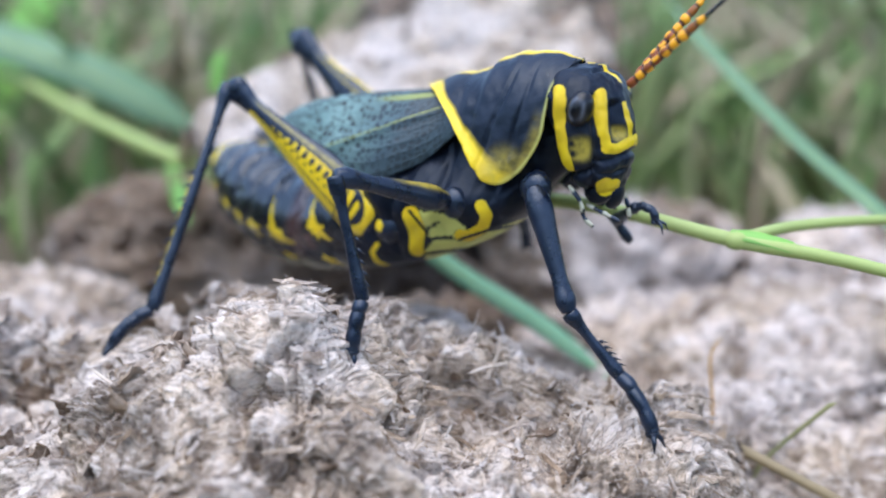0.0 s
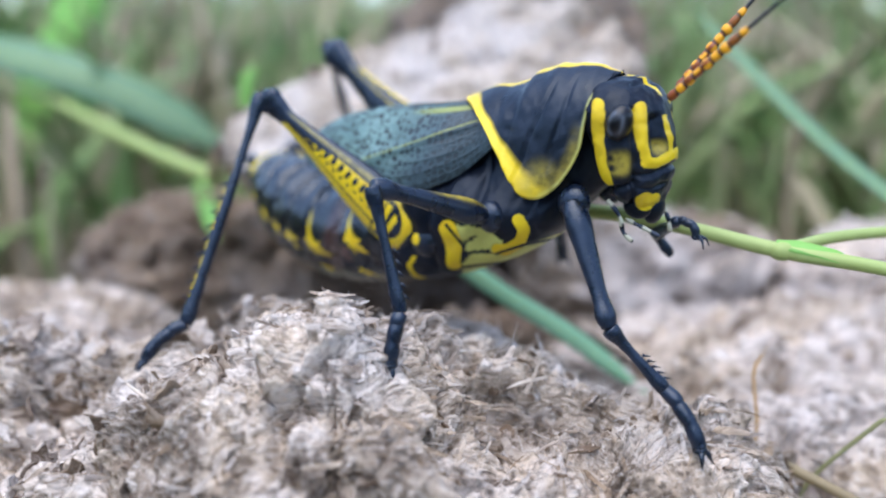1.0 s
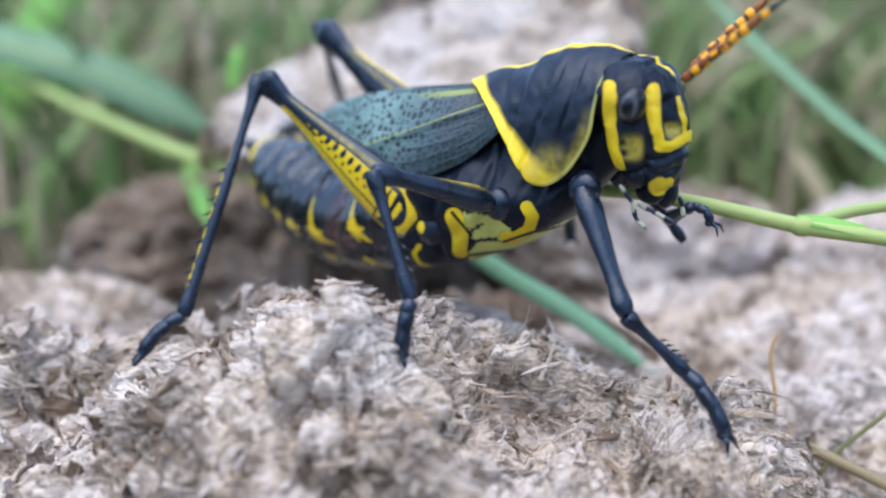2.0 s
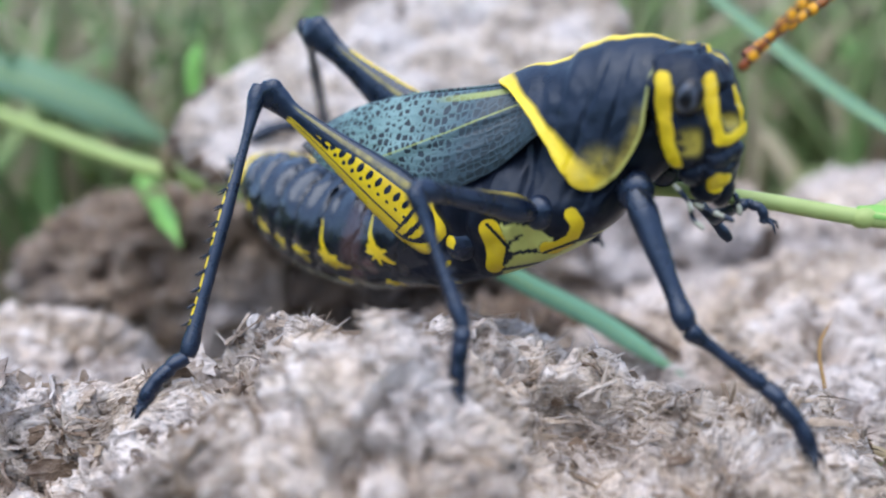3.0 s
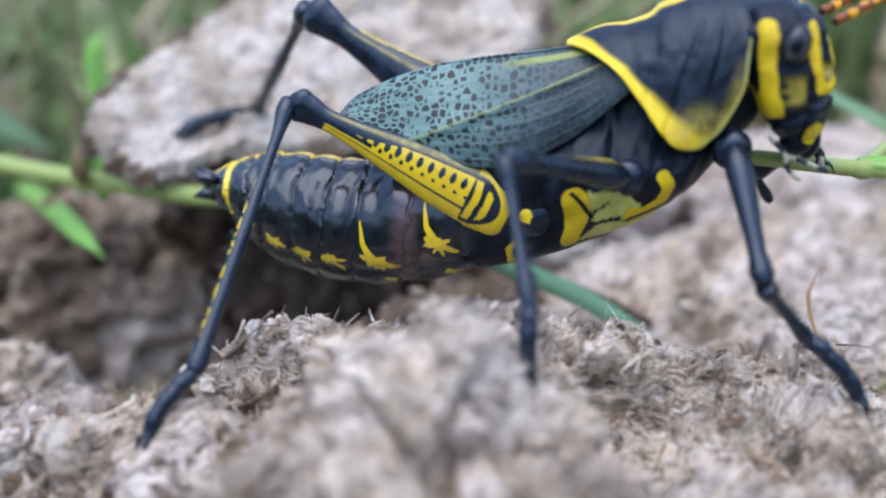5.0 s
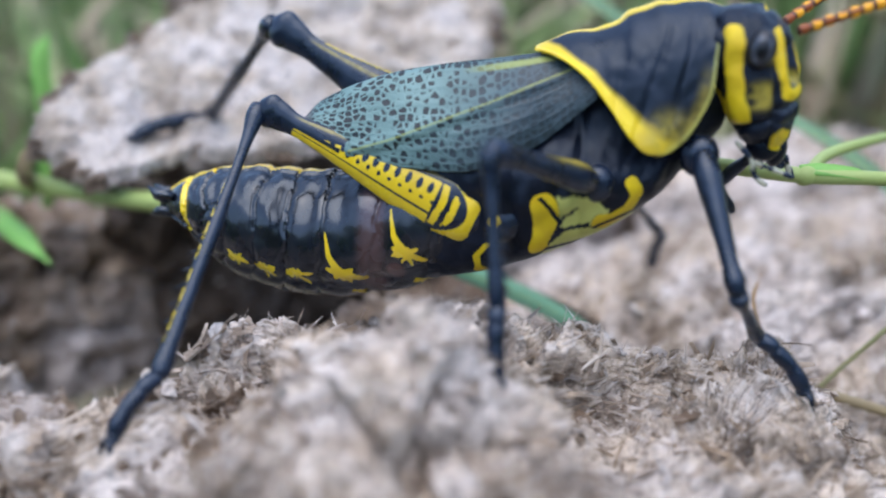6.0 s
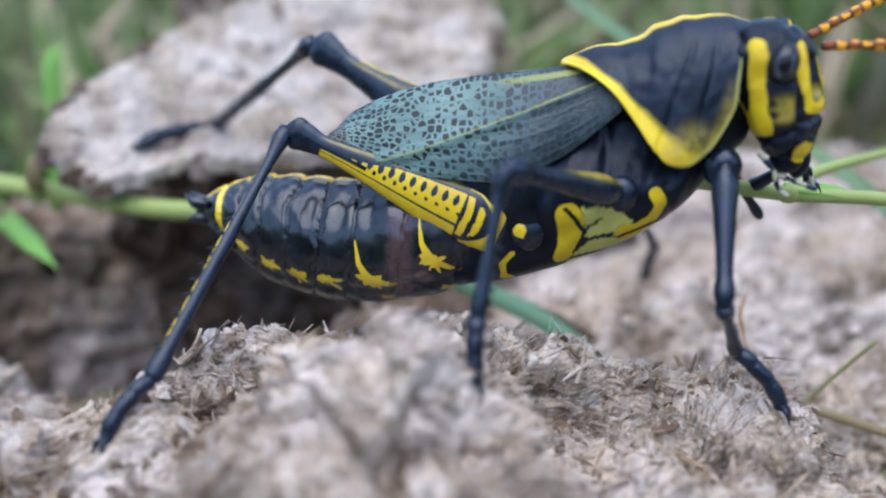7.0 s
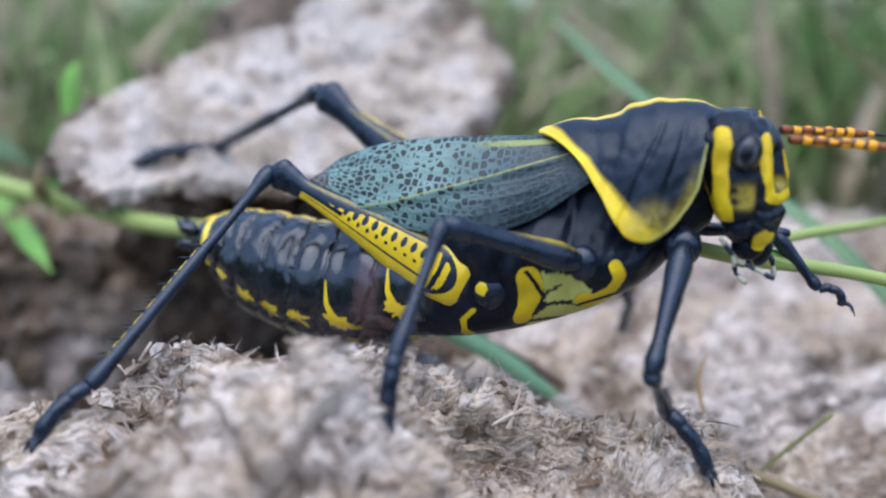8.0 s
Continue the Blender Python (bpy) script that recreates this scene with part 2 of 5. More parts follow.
def flake_material():
    """Thin crust: lilac-white to buff, matt, finely ribbed."""
    m = Nodes("crust_flake", 0.9, 0.15)
    g = m.t.nodes.new("ShaderNodeNewGeometry")
    c, mid = dung_tone(m)
    fine = streaks(m, 1500)
    c = m.mix(0.5, c, m.ramp(g.outputs["Random Per Island"], (0.0, (0.22, 0.15, 0.1)), (0.35, (0.45, 0.36, 0.28)), (0.7, (0.62, 0.56, 0.53)), (1.0, (0.76, 0.71, 0.69))))
    # shade in the grooves between ribs, put into the colour
    c = m.mix(m.ramp(fine, (0.36, 0.7), (0.5, 0.0)), c, (0.14, 0.1, 0.075))
    m.color(c)
    m.bump(m.math('ADD', mid, fine), 0.8, 0.0006)
    return m.mat


def fibre_material():
    """Shredded straw: the tone of its patch, with some scatter from piece to piece."""
    m = Nodes("plant_fibre", 0.85, 0.2)
    g = m.t.nodes.new("ShaderNodeNewGeometry")
    c, _ = dung_tone(m)
    c = m.mix(0.42, c, m.ramp(g.outputs["Random Per Island"], (0.0, (0.1, 0.065, 0.045)), (0.3, (0.4, 0.3, 0.22)), (0.6, (0.62, 0.54, 0.48)), (1.0, (0.86, 0.81, 0.77))))
    m.color(c)
    m.bump(m.noise(1500, 3), 0.4, 0.0001)
    return m.mat


def grass_material(name, green, other, fibre=1600.0):
    m = Nodes(name, 0.5, 0.4)
    g = m.t.nodes.new("ShaderNodeNewGeometry")
    c = m.mix(m.noise(60, 4), green, other)
    c = m.mix(m.math('MULTIPLY', g.outputs["Random Per Island"], 0.5), c, other)
    m.color(c)
    m.bump(m.noise(fibre, 2), 0.25, 0.0001)
    m.b.inputs["Subsurface Weight"].default_value = 0.0
    return m.mat


def meadow_material():
    m = Nodes("meadow_grass", 0.6, 0.3)
    g = m.t.nodes.new("ShaderNodeNewGeometry")
    m.color(m.mix(m.math('MULTIPLY', m.noise(40, 3), 0.6), m.ramp(g.outputs["Random Per Island"], (0.0, (0.1, 0.22, 0.05)), (0.3, (0.18, 0.38, 0.1)), (0.52, (0.31, 0.4, 0.17)), (0.68, (0.44, 0.37, 0.25)), (1.0, (0.55, 0.44, 0.32))), m.ramp(m.noise(9, 3), (0.4, (0.14, 0.32, 0.09)), (0.48, (0.29, 0.31, 0.15)), (0.56, (0.4, 0.3, 0.21)))))
    return m.mat


def soil_material():
    m = Nodes("soil", 0.95, 0.1)
    c = m.mix(m.ramp(m.noise(6, 6), (0.4, 0.0), (0.62, 1.0)), (0.36, 0.3, 0.24), (0.24, 0.26, 0.14))
    c = m.mix(m.ramp(m.noise(120, 6, 0.7), (0.4, 0.8), (0.6, 0.0)), c, (0.09, 0.065, 0.045))
    m.color(c)
    m.bump(m.noise(150, 6, 0.7), 0.8, 0.002)
    return m.mat


MAT_EYE, MAT_WING, MAT_ANT = eye_material(), wing_material(), antenna_material()
MAT_DUNG, MAT_DUNG_PALE, MAT_DUNG_FAR = dung_material("dry_dung", 0.16, 1.15, pit_shade=0.9), dung_material("pale_dung", 0.11, 0.9, pit_shade=0.85), dung_material("far_dung", 0.04, 0.8)
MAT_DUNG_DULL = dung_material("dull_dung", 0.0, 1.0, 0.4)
MAT_SLAB = dung_material("slab_dung", 0.17, 1.8, pit_shade=0.55)
MAT_DUNG_BROWN = dung_material("brown_dung", 0.0, 1.0, 0.7)
# brown dung taken near black: the slab hollow's shade is in this colour
MAT_DUNG_SHADE = dung_material("shade_dark_dung", 0.0, 1.0, 0.85, deep=(0.05, 0.032, 0.022))
MAT_FIBRE, MAT_MEADOW, MAT_SOIL = fibre_material(), meadow_material(), soil_material()
MAT_FLAKE = flake_material()
MAT_STEM = grass_material("stem_green", (0.27, 0.37, 0.085), (0.35, 0.42, 0.15))
MAT_BLADE = grass_material("blade_green", (0.12, 0.3, 0.17), (0.22, 0.4, 0.25))
MAT_LEAF = grass_material("leaf_green", (0.14, 0.38, 0.05), (0.24, 0.46, 0.12))
MAT_FAR_BLADE = grass_material("far_blade_green", (0.085, 0.18, 0.09), (0.15, 0.25, 0.14))
MAT_STRAW = grass_material("dry_straw", (0.34, 0.27, 0.14), (0.22, 0.16, 0.1))
MAT_PALE_BLADE = grass_material("pale_blade", (0.36, 0.38, 0.16), (0.46, 0.43, 0.24))
MAT_BARK = grass_material("dark_stalk", (0.13, 0.09, 0.065), (0.08, 0.055, 0.04))
MAT_RUST = grass_material("rust_blade", (0.45, 0.2, 0.06), (0.5, 0.32, 0.14))


# ---- ground ----
def ground_sheet():
    """One sheet of soil out to the horizon, fine near the middle."""
    radii = [0.0] + [0.4 * 1.16**k for k in range(66)]
    n = 72
    verts, faces = [(0, 0, -2.75)], []
    for r in radii[1:]:
        for k in range(n):
            a = 2 * math.pi * k / n
            x, y = r * math.cos(a), r * math.sin(a)
            z = -2.75 + 0.35 * noise.noise((x * 0.3, y * 0.3, 1.0)) * min(1, 30 / (r + 1)) + 0.12 * noise.noise((x * 1.4, y * 1.4, 4.0)) * min(1, 30 / (r + 1))
            verts.append((x, y + 3, z))
    for k in range(n):
        faces.append((0, 1 + k, 1 + (k + 1) % n))
    for i in range(len(radii) - 2):
        for k in range(n):
            a, b = 1 + i * n + k, 1 + i * n + (k + 1) % n
            faces.append((a, a + n, b + n, b))
    ob = from_lists("ground", verts, faces, MAT_SOIL, smooth=True)
    return tagged(ob, "brown soil under sparse grass and litter", "ground", kind="structure")


ground_sheet()

BUMPS = [
    (-1.5, -0.6, 0.9, 0.9, 1.42), (-1.3, -1.6, 0.8, 0.8, 1.1), (-2, -0.1, 0.8, 0.7, 0.32), (-0.6, -0.5, 0.8, 0.8, 0.84), (0.2, -0.5, 0.9, 0.8, 1.0),
    (1, -0.6, 0.9, 0.8, 0.60), (1.7, -1.1, 0.9, 0.9, 0.71), (0.5, -1.7, 0.9, 0.8, 0.75), (1.5, -2, 1, 0.9, 0.50), (-0.6, -1.8, 0.8, 0.8, 0.76),
    (-2.9, -0.2, 0.9, 0.9, 0.79), (-3.3, -1.5, 1.1, 1, 1.16), (-4.9, 0.3, 1.5, 1.1, 1.5), (-0.5, 0.9, 1.5, 0.9, 1.6), (-1.3, -2.9, 1.5, 1.1, 1.34),
    (1.2, -3, 1.5, 1.2, 0.35), (-2.3, 0.7, 1.2, 0.8, 1.06), (2.4, -0.7, 0.9, 0.9, 0.78), (-2.3, -1.6, 0.75, 0.8, 0.85), (-4.8, -0.5, 1.0, 0.9, 0.5), (-5.8, -0.6, 1.0, 1.2, 0.5),
    (-3.9, 0.1, 0.75, 0.7, 0.55), (-2.35, -1.1, 0.45, 0.2, -0.34), (-1.75, -0.95, 0.35, 0.2, -0.3), (-3.0, -1.3, 0.5, 0.22, -0.25),
]


def crag(p, size, seed=0.0, lump=1.0):
    """Folded, cracked and pitted relief at several scales."""
    q = Vector(p) * (1 / size) + Vector((seed, seed * 0.7, 0))
    warp = q + noise.noise_vector(q * 1.3) * 0.55
    r = noise.noise(q) * 0.5
    fold = 1 - abs(noise.noise(warp * Vector((0.9, 1.6, 1.2))) * 2)
    r += lump * (0.42 * fold * abs(fold) - 0.12)
    fold = 1 - abs(noise.noise(warp * Vector((2.4, 3.6, 3.0)) + Vector((7, 3, 1))) * 2)
    r += lump * (0.24 * fold * abs(fold) - 0.07)
    near, _ = noise.voronoi(warp * 2.1)
    r -= 0.3 * math.exp(-(((near[1] - near[0]) / 0.1) ** 2))
    pit = noise.noise(q * 2.7 + Vector((5, 2, 1)))
    r -= max(0.0, pit - 0.15) * 2.0
    return r + noise.noise(q * 8.0) * 0.12 + noise.noise(q * 17.0) * 0.09 + noise.noise(q * 37.0) * 0.05


def mound_height(x, y):
    z = -2.9 + 0.0 * x
    for cx, cy, sx, sy, a in BUMPS:
        z = z + a * np.exp(-((x - cx) / sx) ** 2 - ((y - cy) / sy) ** 2)
    u = np.clip((5.2 - np.abs(x + 1.3)) / 2.2, 0, 1)
    return z + 0.3 * u * u * (3 - 2 * u)


PLANTED = [(-3.06, -0.46, -0.8), (-2.76, -0.33, -0.62), (-0.72, -1.52, -0.46), (1.66, -1.66, -1.1)]


def lattice(ix, iy, iz, k):
    """Repeatable random numbers from 0 to 1 on whole places."""
    h = (ix * 73856093) ^ (iy * 19349663) ^ (iz * 83492791) ^ (k * 40503191 + 977)
    h = ((h ^ (h >> 13)) * 1274126177) & 0xffffffff
    h = ((h ^ (h >> 15)) * 668265263) & 0xffffffff
    return ((h ^ (h >> 16)) & 0xffffff) / 16777216.0


def field(x, y, k):
    """Smooth noise from -1 to 1 over whole arrays."""
    ix, iy = np.floor(x).astype(np.int64), np.floor(y).astype(np.int64)
    fx, fy = x - ix, y - iy
    sx, sy = fx**3 * (fx * (fx * 6 - 15) + 10), fy**3 * (fy * (fy * 6 - 15) + 10)

    def corner(a, b):
        turn = 2 * np.pi * lattice(ix + a, iy + b, ix * 0, k)
        return np.cos(turn) * (fx - a) + np.sin(turn) * (fy - b)

    low = corner(0, 0) * (1 - sx) + corner(1, 0) * sx
    high = corner(0, 1) * (1 - sx) + corner(1, 1) * sx
    return 1.5 * (low * (1 - sy) + high * sy)


def chunks(x, y, size, k):
    """Broken pieces: offset from each piece's middle, gap to the next piece, and two random numbers of the piece."""
    gx, gy = x / size, y / size
    ix, iy = np.floor(gx).astype(np.int64), np.floor(gy).astype(np.int64)
    best, second = np.full(x.shape, 9.0), np.full(x.shape, 9.0)
    dx, dy, r1, r2 = (np.zeros(x.shape) for _ in range(4))
    for a in (-1, 0, 1):
        for b in (-1, 0, 1):
            jx, jy = ix + a, iy + b
            ox, oy = gx - jx - lattice(jx, jy, jx * 0, k), gy - jy - lattice(jx, jy, jx * 0, k + 1)
            d = np.hypot(ox, oy)
            near = d < best
            second = np.where(near, best, np.minimum(second, d))
            best = np.where(near, d, best)
            dx, dy = np.where(near, ox, dx), np.where(near, oy, dy)
            r1 = np.where(near, lattice(jx, jy, jx * 0, k + 2), r1)
            r2 = np.where(near, lattice(jx, jy, jx * 0, k + 3), r2)
    return dx * size, dy * size, (second - best) * size, r1, r2


def warped(x, y):
    return (x + 0.17 * field(x * 1.5, y * 1.5, 3) + 0.05 * field(x * 6, y * 6, 4) + 0.02 * field(x * 17, y * 17, 14),
            y + 0.17 * field(x * 1.5, y * 1.5, 5) + 0.05 * field(x * 6, y * 6, 6) + 0.02 * field(x * 17, y * 17, 16))


def grain_turn(x, y):
    """Which way the matted fibres run, in radians: by piece, round a slow drift."""
    wx, wy = warped(x, y)
    piece = chunks(wx, wy, 0.42, 40)
    return 0.75 + 1.1 * field(x * 0.55, y * 0.55, 8) + 2.2 * (piece[4] - 0.5)


def mound_relief(x, y):
    """Laminated, cracked clumps of matted fibre."""
    wx, wy = warped(x, y)
    r = 0.16 * field(x * 0.9, y * 0.9, 11) + 0.1 * field(x * 2.3, y * 2.3, 12)
    for size, lift, tilt, crack, width, k in ((0.95, 0.2, 0.22, 0.1, 0.05, 30), (0.42, 0.11, 0.3, 0.07, 0.03, 40), (0.15, 0.035, 0.34, 0.025, 0.014, 50)):
        dx, dy, gap, r1, r2 = chunks(wx, wy, size, k)
        turn = 2 * np.pi * r2
        r = r + lift * (r1 - 0.5) + tilt * (dx * np.cos(turn) + dy * np.sin(turn)) - crack * np.exp(-(gap / width) ** 2)
    turn = grain_turn(x, y)
    dx, dy = chunks(wx, wy, 0.42, 40)[:2]
    u, v = dx * np.cos(turn) + dy * np.sin(turn), dy * np.cos(turn) - dx * np.sin(turn)
    v = v + 0.02 * field(u * 5, v * 5, 17)
    r = r + 0.05 * (0.5 - np.abs(field(u * 2.2, v * 9, 18))) + 0.035 * (0.5 - np.abs(field(u * 4, v * 21, 19))) + 0.018 * (0.5 - np.abs(field(u * 8, v * 44, 20)))
    pit = field(x * 1.7, y * 2.1, 21)
    hole = field(x * 3.9 + 0.4 * field(x * 9, y * 9, 24), y * 4.6, 22)
    return r - 0.5 * np.clip(pit - 0.4, 0, 1) - 0.45 * np.clip(hole - 0.42, 0, 1) - 0.09


def mound_points(x, y):
    """The crust's surface: relief laid out along the slope's normal, calm under the feet."""
    h, e = mound_height(x, y), 0.02
    nx_, ny_ = (mound_height(x - e, y) - mound_height(x + e, y)) / (2 * e), (mound_height(x, y - e) - mound_height(x, y + e)) / (2 * e)
    length = np.sqrt(nx_**2 + ny_**2 + 1)
    calm, settle = np.ones(x.shape), np.zeros(x.shape)
    for fx, fy, fz in PLANTED:
        near = np.exp(-((x - fx) ** 2 + (y - fy) ** 2) / 0.24**2)
        calm = calm * (1 - 0.75 * near)
        at = float(mound_height(np.array([fx]), np.array([fy]))[0])
        settle = settle + near * (fz - 0.05 - at)
    r = mound_relief(x, y) * calm
    return x + r * nx_ / length, y + r * ny_ / length, h + settle + r / length


def graded(a, b, c, d, fine, coarse):
    """Steps from a to d, fine between b and c."""
    return np.concatenate([np.arange(a, b, coarse), np.arange(b, c, fine), np.arange(c, d + coarse, coarse)])


def mound_mesh():
    xs, ys = graded(-7.0, -3.9, 2.7, 4.4, 0.0145, 0.04), graded(-4.6, -3.0, 0.5, 2.4, 0.0125, 0.04)
    nx, ny = len(xs), len(ys)
    gx, gy = np.meshgrid(xs, ys)
    px, py, pz = mound_points(gx.ravel(), gy.ravel())
    verts = [tuple(p) for p in np.stack([px, py, np.maximum(-3.2, pz)], 1).tolist()]
    faces = [(a, a + 1, a + nx + 1, a + nx) for j in range(ny - 1) for a in range(j * nx, j * nx + nx - 1)]
    edge = [i for i in range(nx)] + [j * nx + nx - 1 for j in range(1, ny)] + [(ny - 1) * nx + i for i in range(nx - 2, -1, -1)] + [j * nx for j in range(ny - 2, 0, -1)]
    base = len(verts)
    for e in edge:
        verts.append((verts[e][0], verts[e][1], -3.4))
    for k in range(len(edge)):
        m = (k + 1) % len(edge)
        faces.append((edge[k], base + k, base + m, edge[m]))
    return verts, faces


def scatter_strands(points, count, length, width, seed, thin=0.5, lift=0.1, loose=0.3, raised=0.1):
    """Strands and torn strips matted along the grain of the crust, on points (place, normal)."""
    rng = random.Random(seed)
    picks = [points[rng.randrange(len(points))] for _ in range(count)]
    turns = grain_turn(np.array([p[0][0] for p in picks]), np.array([p[0][1] for p in picks]))
    verts, faces = [], []
    for (p, nrm), turn in zip(picks, turns):
        p, nrm = Vector(p), Vector(nrm).normalized()
        a = turn + rng.gauss(0, loose)
        t = Vector((math.cos(a), math.sin(a), 0.0))
        t = (t - nrm * t.dot(nrm)).normalized()
        up = rng.uniform(-0.04, lift) if rng.random() > raised else rng.uniform(0.3, 1.0)
        d = (t + nrm * up).normalized()
        s = d.cross(nrm).normalized()
        u = s.cross(d)
        ln, w = length * rng.uniform(0.25, 1.0) ** 1.5, width * rng.uniform(0.4, 1.3)
        arc, sway, base = rng.uniform(-0.25, 0.1) * ln, rng.uniform(-0.2, 0.2) * ln, len(verts)
        for k in range(5):
            f = k / 4
            q = p + d * (ln * (f - 0.35)) + u * (arc * (f - 0.4) ** 2 * 2 + 0.004) + s * (sway * (f - 0.5) ** 2)
            k_ = w * (rng.uniform(0.55, 1.0) if k < 4 else rng.uniform(0.1, 0.6))
            twist = u * (k_ * rng.uniform(-0.4, 0.4))
            verts += [tuple(q + s * k_ + twist), tuple(q - s * k_ - twist), tuple(q + u * (w * thin))]
        for r in (0, 3, 6, 9):
            for k in range(3):
                m = (k + 1) % 3
                faces.append((base + r + k, base + r + m, base + r + 3 + m, base + r + 3 + k))
        faces += [(base + 2, base + 1, base), (base + 12, base + 13, base + 14)]
    return verts, faces


def scatter_fibres(points, count, length, width, seed, flakes=0.12, flow=1.6):
    """Matted splinters and flakes of chewed grass lying on points (place, normal)."""
    rng = random.Random(seed)
    verts, faces = [], []
    for _ in range(count):
        p, nrm = points[rng.randrange(len(points))]
        p, nrm = Vector(p), Vector(nrm).normalized()
        t = noise.noise_vector(p * 1.1 + Vector((seed, 0, 0))) * flow + Vector((rng.gauss(0, 0.45), rng.gauss(0, 0.45), rng.gauss(0, 0.45)))
        t = (t - nrm * t.dot(nrm)).normalized()
        tuft = noise.noise(p * 2.2 + Vector((0, seed, 3)))
        lift = rng.uniform(-0.1, 0.12) if rng.random() < 0.82 - 0.6 * tuft else rng.uniform(0.12, 0.8)
        d = (t + nrm * lift).normalized()
        s = d.cross(nrm).normalized()
        flake = rng.random() < flakes
        ln = length * rng.uniform(0.2, 1.0) ** 1.6 * (0.4 if flake else 1.0)
        w = width * rng.uniform(0.4, 1.3) * (4.5 if flake else 1.0)
        th = width * (0.3 if flake else 0.7)
        u = d.cross(s)
        bend = u * (ln * rng.uniform(-0.2, 0.2)) + s * (ln * rng.uniform(-0.16, 0.16))
        a0 = p - d * (ln * 0.3) + nrm * 0.004
        mid, end = a0 + d * (ln * 0.5) + bend, a0 + d * ln
        base = len(verts)
        ragged = (rng.uniform(0.3, 0.9), 1.0, rng.uniform(0.05, 0.6))
        for q, k in zip((a0, mid, end), ragged):
            verts += [tuple(q + s * (w * k) + u * (th * rng.uniform(-1, 1))), tuple(q - s * (w * k * rng.uniform(0.6, 1.1))), tuple(q + u * th)]
        for r in (0, 3):
            for k in range(3):
                m = (k + 1) % 3
                faces.append((base + r + k, base + r + m, base + r + 3 + m, base + r + 3 + k))
        faces.append((base + 2, base + 1, base))
        faces.append((base + 6, base + 7, base + 8))
    return verts, faces


def scatter_plates(points, count, size, seed, n=9):
    """Ragged curled crust plates, lifted at one edge, on points (place, normal)."""
    rng = random.Random(seed)
    verts, faces = [], []
    far = [k for k in points if all(math.hypot(k[0][0] - fx, k[0][1] - fy) > size for fx, fy, _ in PLANTED)]
    for _ in range(count):
        p, nrm = far[rng.randrange(len(far))]
        p, nrm = Vector(p), Vector(nrm).normalized()
        t = noise.noise_vector(p * 0.9 + Vector((seed, 2, 0))) + Vector((rng.gauss(0, 0.25), rng.gauss(0, 0.25), 0))
        t = (t - nrm * t.dot(nrm)).normalized()
        tilt = 0.16
        up = (nrm + Vector((rng.gauss(0, tilt), rng.gauss(0, tilt), rng.gauss(0, tilt)))).normalized()
        a = (t - up * t.dot(up)).normalized()
        b = up.cross(a)
        r = size * rng.uniform(0.3, 1.0) ** 1.4
        long, curl = rng.uniform(1.0, 2.4), rng.uniform(-0.9, 0.25)
        base, thick = len(verts), 0.012 + 0.05 * r
        ring = []
        for k in range(n):
            ang = 2 * math.pi * (k + rng.uniform(-0.3, 0.3)) / n
            q = r * rng.uniform(0.55, 1.1)
            ring.append((math.cos(ang) * q * long * 0.7, math.sin(ang) * q * 0.7))
        for lift in (0.0, -thick):
            for u, w in [(0, 0)] + ring:
                h = lift + curl * (u * u + 0.4 * w * w) / r * 0.5 + rng.uniform(-0.2, 0.2) * thick
                verts.append(tuple(p + a * u + b * w + up * (h + 0.012 + 0.16 * r * noise.noise((p + a * u + b * w) * (2.2 / r)))))
        for k in range(n):
            m = (k + 1) % n
            faces.append((base, base + 1 + k, base + 1 + m))
            faces.append((base + n + 1, base + n + 2 + m, base + n + 2 + k))
            faces.append((base + 1 + k, base + n + 2 + k, base + n + 2 + m, base + 1 + m))
    return verts, faces


def scatter_crumbs(points, count, size, seed):
    """Small angular crumbs bedded on points (place, normal)."""
    rng = random.Random(seed)
    shape = [(1, 0, 0), (-1, 0, 0), (0, 1, 0), (0, -1, 0), (0, 0, 1), (0, 0, -1), (0.7, 0.7, 0.5), (-0.7, -0.6, 0.5)]
    tri = [(0, 2, 6), (2, 4, 6), (4, 0, 6), (1, 3, 7), (3, 4, 7), (4, 1, 7), (2, 1, 4), (3, 0, 4), (2, 0, 5), (1, 2, 5), (3, 1, 5), (0, 3, 5)]
    verts, faces = [], []
    for _ in range(count):
        p, nrm = points[rng.randrange(len(points))]
        r = size * rng.uniform(0.2, 1.0) ** 2
        turn = Euler((rng.uniform(0, 6), rng.uniform(0, 6), rng.uniform(0, 6))).to_matrix()
        sq = (rng.uniform(0.6, 1.4), rng.uniform(0.5, 1.1), rng.uniform(0.4, 0.9))
        base = len(verts)
        for s in shape:
            q = turn @ Vector([s[k] * sq[k] * rng.uniform(0.75, 1.25) for k in range(3)])
            verts.append(tuple(Vector(p) + q * r + Vector(nrm) * (r * 0.3)))
        faces += [tuple(base + k for k in t) for t in tri]
    return verts, faces


def surface_points(ob, keep, count, seed):
    """Random places with normals on an object's faces, in its own centimetres."""
    rng = random.Random(seed)
    polys = [p for p in ob.data.polygons if keep(p)]
    area = np.cumsum([p.area for p in polys])
    out = []
    for _ in range(count):
        p = polys[int(np.searchsorted(area, rng.random() * area[-1]))]
        vs = [ob.data.vertices[i].co for i in p.vertices]
        a, b = rng.random(), rng.random()
        q = vs[0].lerp(vs[1], a).lerp(vs[-1].lerp(vs[2], a), b)
        out.append((tuple(q / CM), tuple(p.normal)))
    return out


